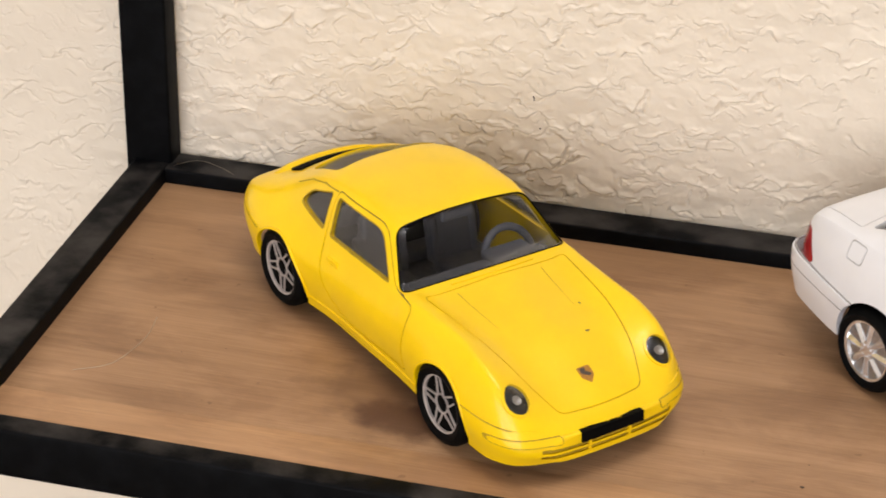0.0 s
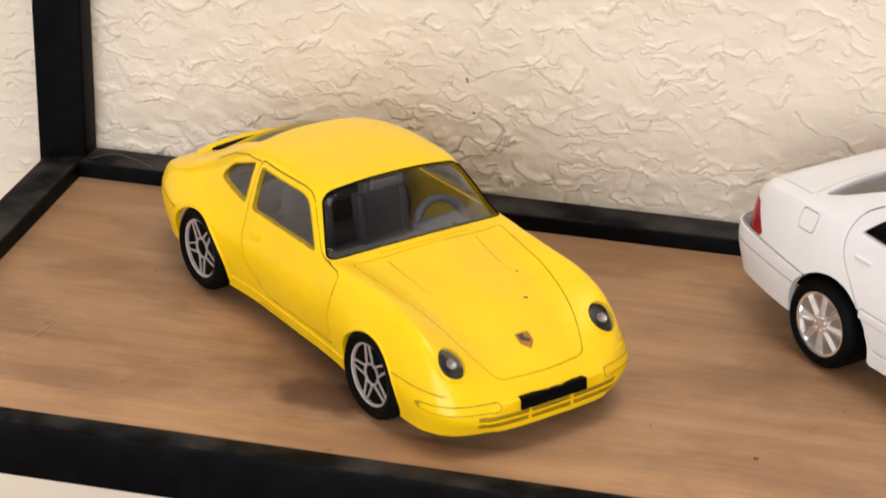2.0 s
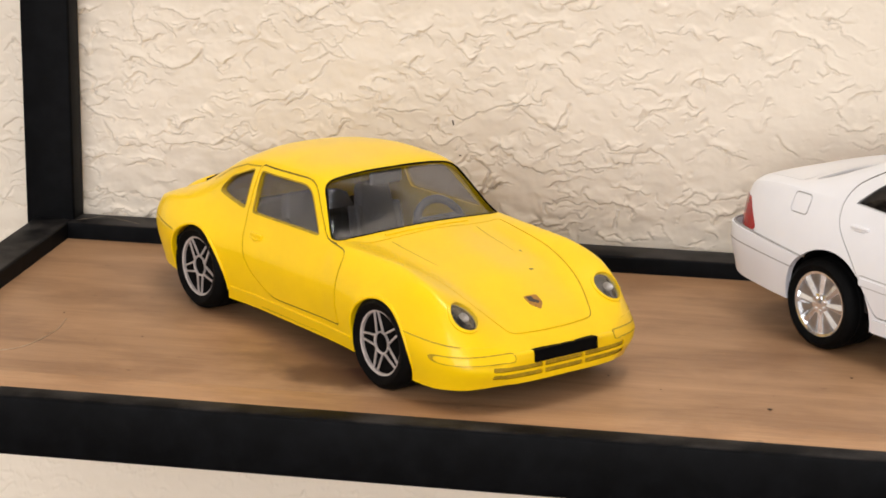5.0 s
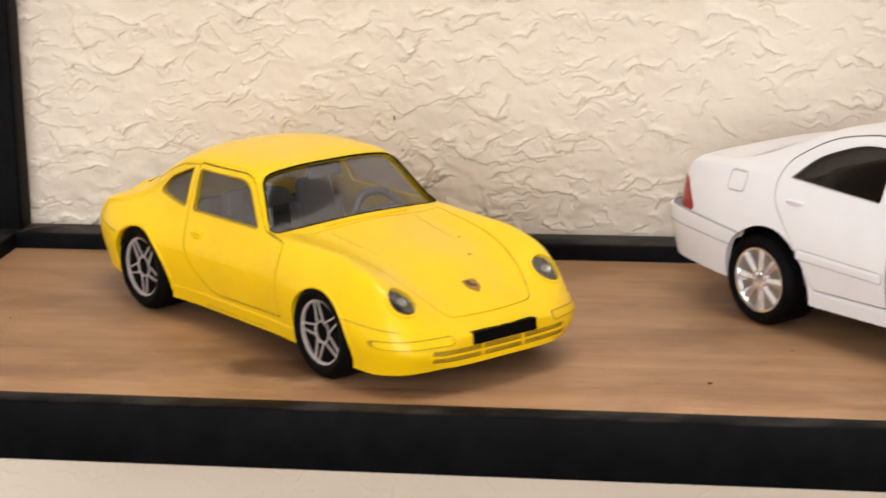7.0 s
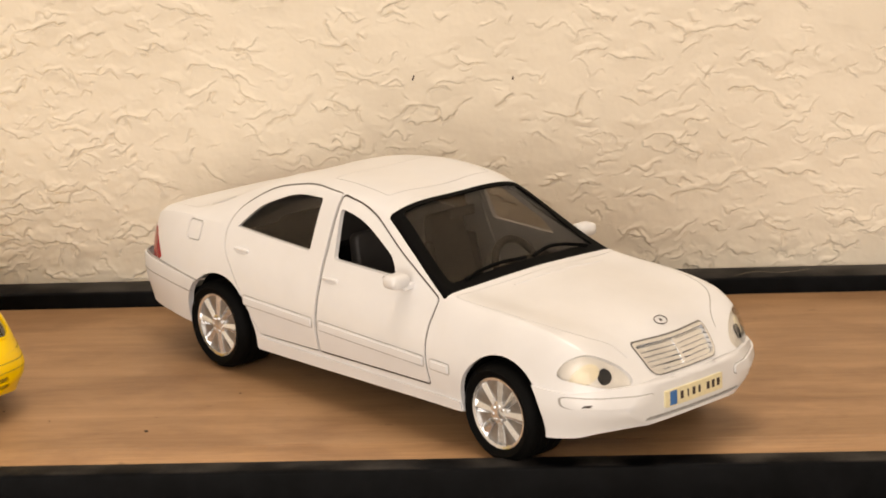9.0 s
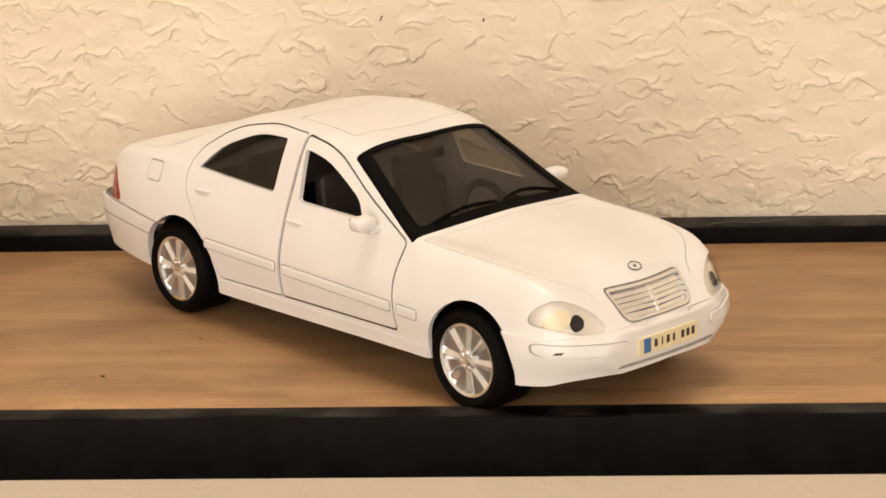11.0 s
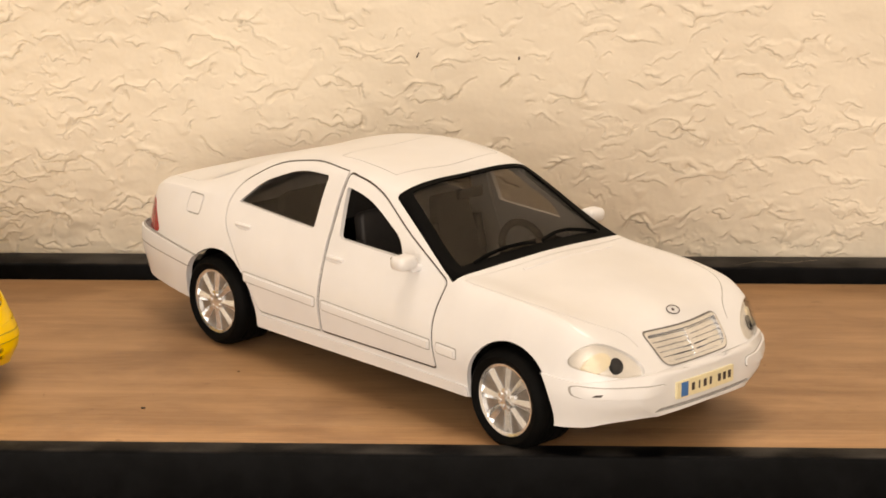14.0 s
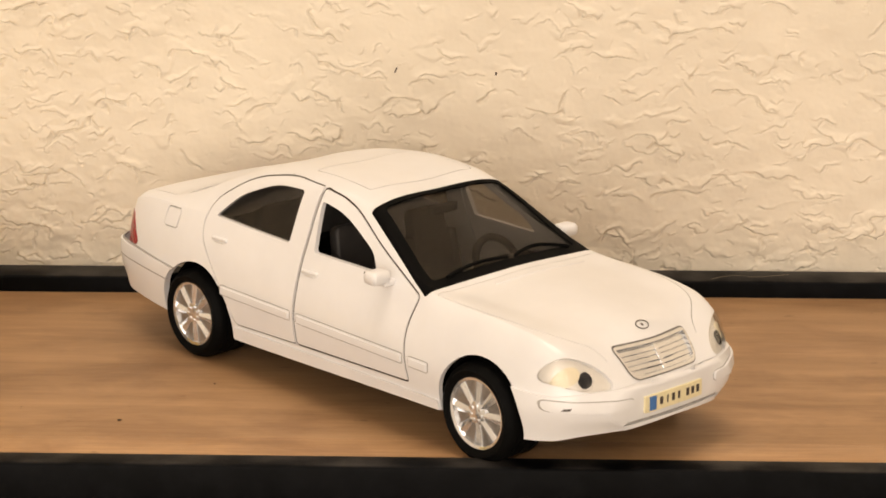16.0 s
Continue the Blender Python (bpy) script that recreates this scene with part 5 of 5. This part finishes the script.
    for y0, y1 in ((-0.45, -0.35), (-0.28, -0.22), (-0.16, -0.06), (-0.01, 0.07), (0.2, 0.3), (0.33, 0.43), (0.46, 0.56)):
        part("plate_bar", in_cm(lf.shade(boolean(lf.skin(0.09, 0.03), prism([(y0 + 0.015, 1.2), (y1 - 0.015, 1.2), (y1 - 0.015, 1.33), (y0 + 0.015, 1.33)], from_front, 5.2, 7), "INTERSECT"))), INK, plate)
    # cabin
    cab = part("cabin_tub", in_cm(blob(-4.2, 2.2, -2.0, 2.0, 0.85, 1.2, 0.1)), DARK_INT, root, "dark brown plastic cabin")
    for s in (-1, 1):
        part("seat", in_cm(tilted(seat_mesh(0.6, 1.5), 0.0, s * 0.92, 1.35)), DARK_INT, cab, "dark front seat")
    part("rear_bench", in_cm(tilted(seat_mesh(1.6, 1.35), -2.5, 0, 1.4)), DARK_INT, cab)
    part("dashboard", in_cm(smooth(joined([blob(1.5, 2.5, -1.9, 1.9, 1.2, 2.42, 0.2), tilted(blob(-0.3, 0.3, -0.5, 0.5, 0, 0.15, 0.07), 1.7, 0.92, 2.38)]), 60)), DARK_INT, cab)
    part("steering_wheel", in_cm(tilted(steering_mesh(0.5), 1.2, 0.92, 2.3, 0, -28, 0)), DARK_INT, cab)
    part("rear_view_mirror", in_cm(tilted(blob(-0.05, 0.05, -0.3, 0.3, -0.09, 0.09, 0.045), 0.75, 0, 3.42)), DARK_INT, cab)
    part("chassis", in_cm(joined([blob(-6.2, 5.3, -1.35, 1.35, 0.72, 0.98, 0.08), blob(-2.8, 2.8, -2.2, 2.2, 0.66, 0.84, 0.06), blob(-5.3, -2.6, -1.36, 1.36, 0.66, 2.2, 0.1), blob(2.7, 5.2, -1.36, 1.36, 0.66, 2.15, 0.1)])), BLACK, root, "black plastic base plate")
    wheel_wells(root, -3.68, 0.86, 1.09, 2.08, 1.25)
    wheel_wells(root, 4.12, 0.92, 0.99, 2.12, 1.25)
    part("paint_chip", in_cm(lf.shade(boolean(lf.skin(0.09, 0.02), prism([(5.78, 1.33), (5.9, 1.34), (5.92, 1.38), (5.82, 1.37)], from_side, -4, 0), "INTERSECT"))), INK, root, "small dark paint chip")
    wheel_set(root, [(-3.89, -1), (3.98, -1), (-3.89, 1), (3.98, 1)], white_wheel)
    return root


white_car(pose(0.20642, -0.05569, 0, 0, 0, -44.66))


# ---------------------------------------------------------------- small things on shelf and wall
def fibre(points, r, label):
    ob = part("fibre", smooth(tube([tuple(c * CM for c in p) for p in points], r * CM, 6), 60), FIBRE)
    return tagged(ob, label, "fibre")


def eased(points, n=6):
    """More points along a smooth line through the given ones."""
    p = [np.array(q, float) for q in points]
    p = [2 * p[0] - p[1]] + p + [2 * p[-1] - p[-2]]
    out = []
    for i in range(1, len(p) - 2):
        for k in range(n):
            t = k / n
            out.append(0.5 * (2 * p[i] + (p[i + 1] - p[i - 1]) * t + (2 * p[i - 1] - 5 * p[i] + 4 * p[i + 1] - p[i + 2]) * t * t
                              + (3 * p[i] - p[i - 1] - 3 * p[i + 1] + p[i + 2]) * t**3))
    out.append(p[-2])
    return [tuple(q) for q in out]


fibre(eased([(1.2, -8.1, 0.008), (1.73, -7.78, 0.008), (1.95, -7.43, 0.009), (2.09, -6.88, 0.008), (2.14, -6.37, 0.008), (2.06, -5.75, 0.008)]), 0.007, "pale curved fibre lying on the wooden board")
fibre(eased([(26.6, 0.05, 0.366), (27.1, 0.3, 0.375), (27.6, 0.2, 0.372), (28.3, 0.42, 0.37)]), 0.002, "thin pale fibre lying on the black back bar")
fibre(eased([(0.25, 0.1, 0.366), (0.7, 0.45, 0.38), (1.3, 0.3, 0.372), (1.7, 0.05, 0.366)]), 0.002, "thin pale fibre lying on the black back bar")
# crumbs on the board
rng = random.Random(5)
crumbs = []
for x, y, r in [(15.5, -8.14, 0.035), (16.9, -6.1, 0.02), (12.6, -6.9, 0.018)] + [(rng.uniform(1, 32), rng.uniform(-9.6, -0.6), rng.uniform(0.006, 0.016)) for _ in range(36)]:
    bm = bmesh.new()
    bmesh.ops.create_icosphere(bm, subdivisions=1, radius=r * CM)
    for vv in bm.verts:
        vv.co = Vector((vv.co.x * rng.uniform(0.8, 1.8), vv.co.y * rng.uniform(0.7, 1.1), vv.co.z * 0.5)) + Vector((x * CM, y * CM, r * CM * 0.45))
    me = bpy.data.meshes.new("c")
    bm.to_mesh(me)
    bm.free()
    crumbs.append(me)
CRUMB = plain("dark_crumb", (0.07, 0.045, 0.03), 0.8, 0, 0, 0.3, 2000)
tagged(part("crumbs", joined(crumbs), CRUMB), "tiny dark crumbs scattered on the wooden board", "crumbs", kind="stuff")
# nicks in the wall paint
for x, z, w, h, tilt in ((8.43, 2.81, 0.014, 0.055, -15), (19.89, 4.66, 0.014, 0.06, 25), (22.01, 4.59, 0.02, 0.035, 10), (8.6, 2.1, 0.025, 0.016, 0)):
    me = blob(-w, w, -0.012, 0.012, -h, h, 0.008)
    y = WALL_Y - float(plaster_height(np.array([x]), np.array([z]))[0]) * CM
    part("scuff", in_cm(me), CRUMB, wall_back, "small dark nick", Matrix.Translation((x * CM, y, z * CM)) @ Matrix.Rotation(radians(tilt), 4, "Y"))
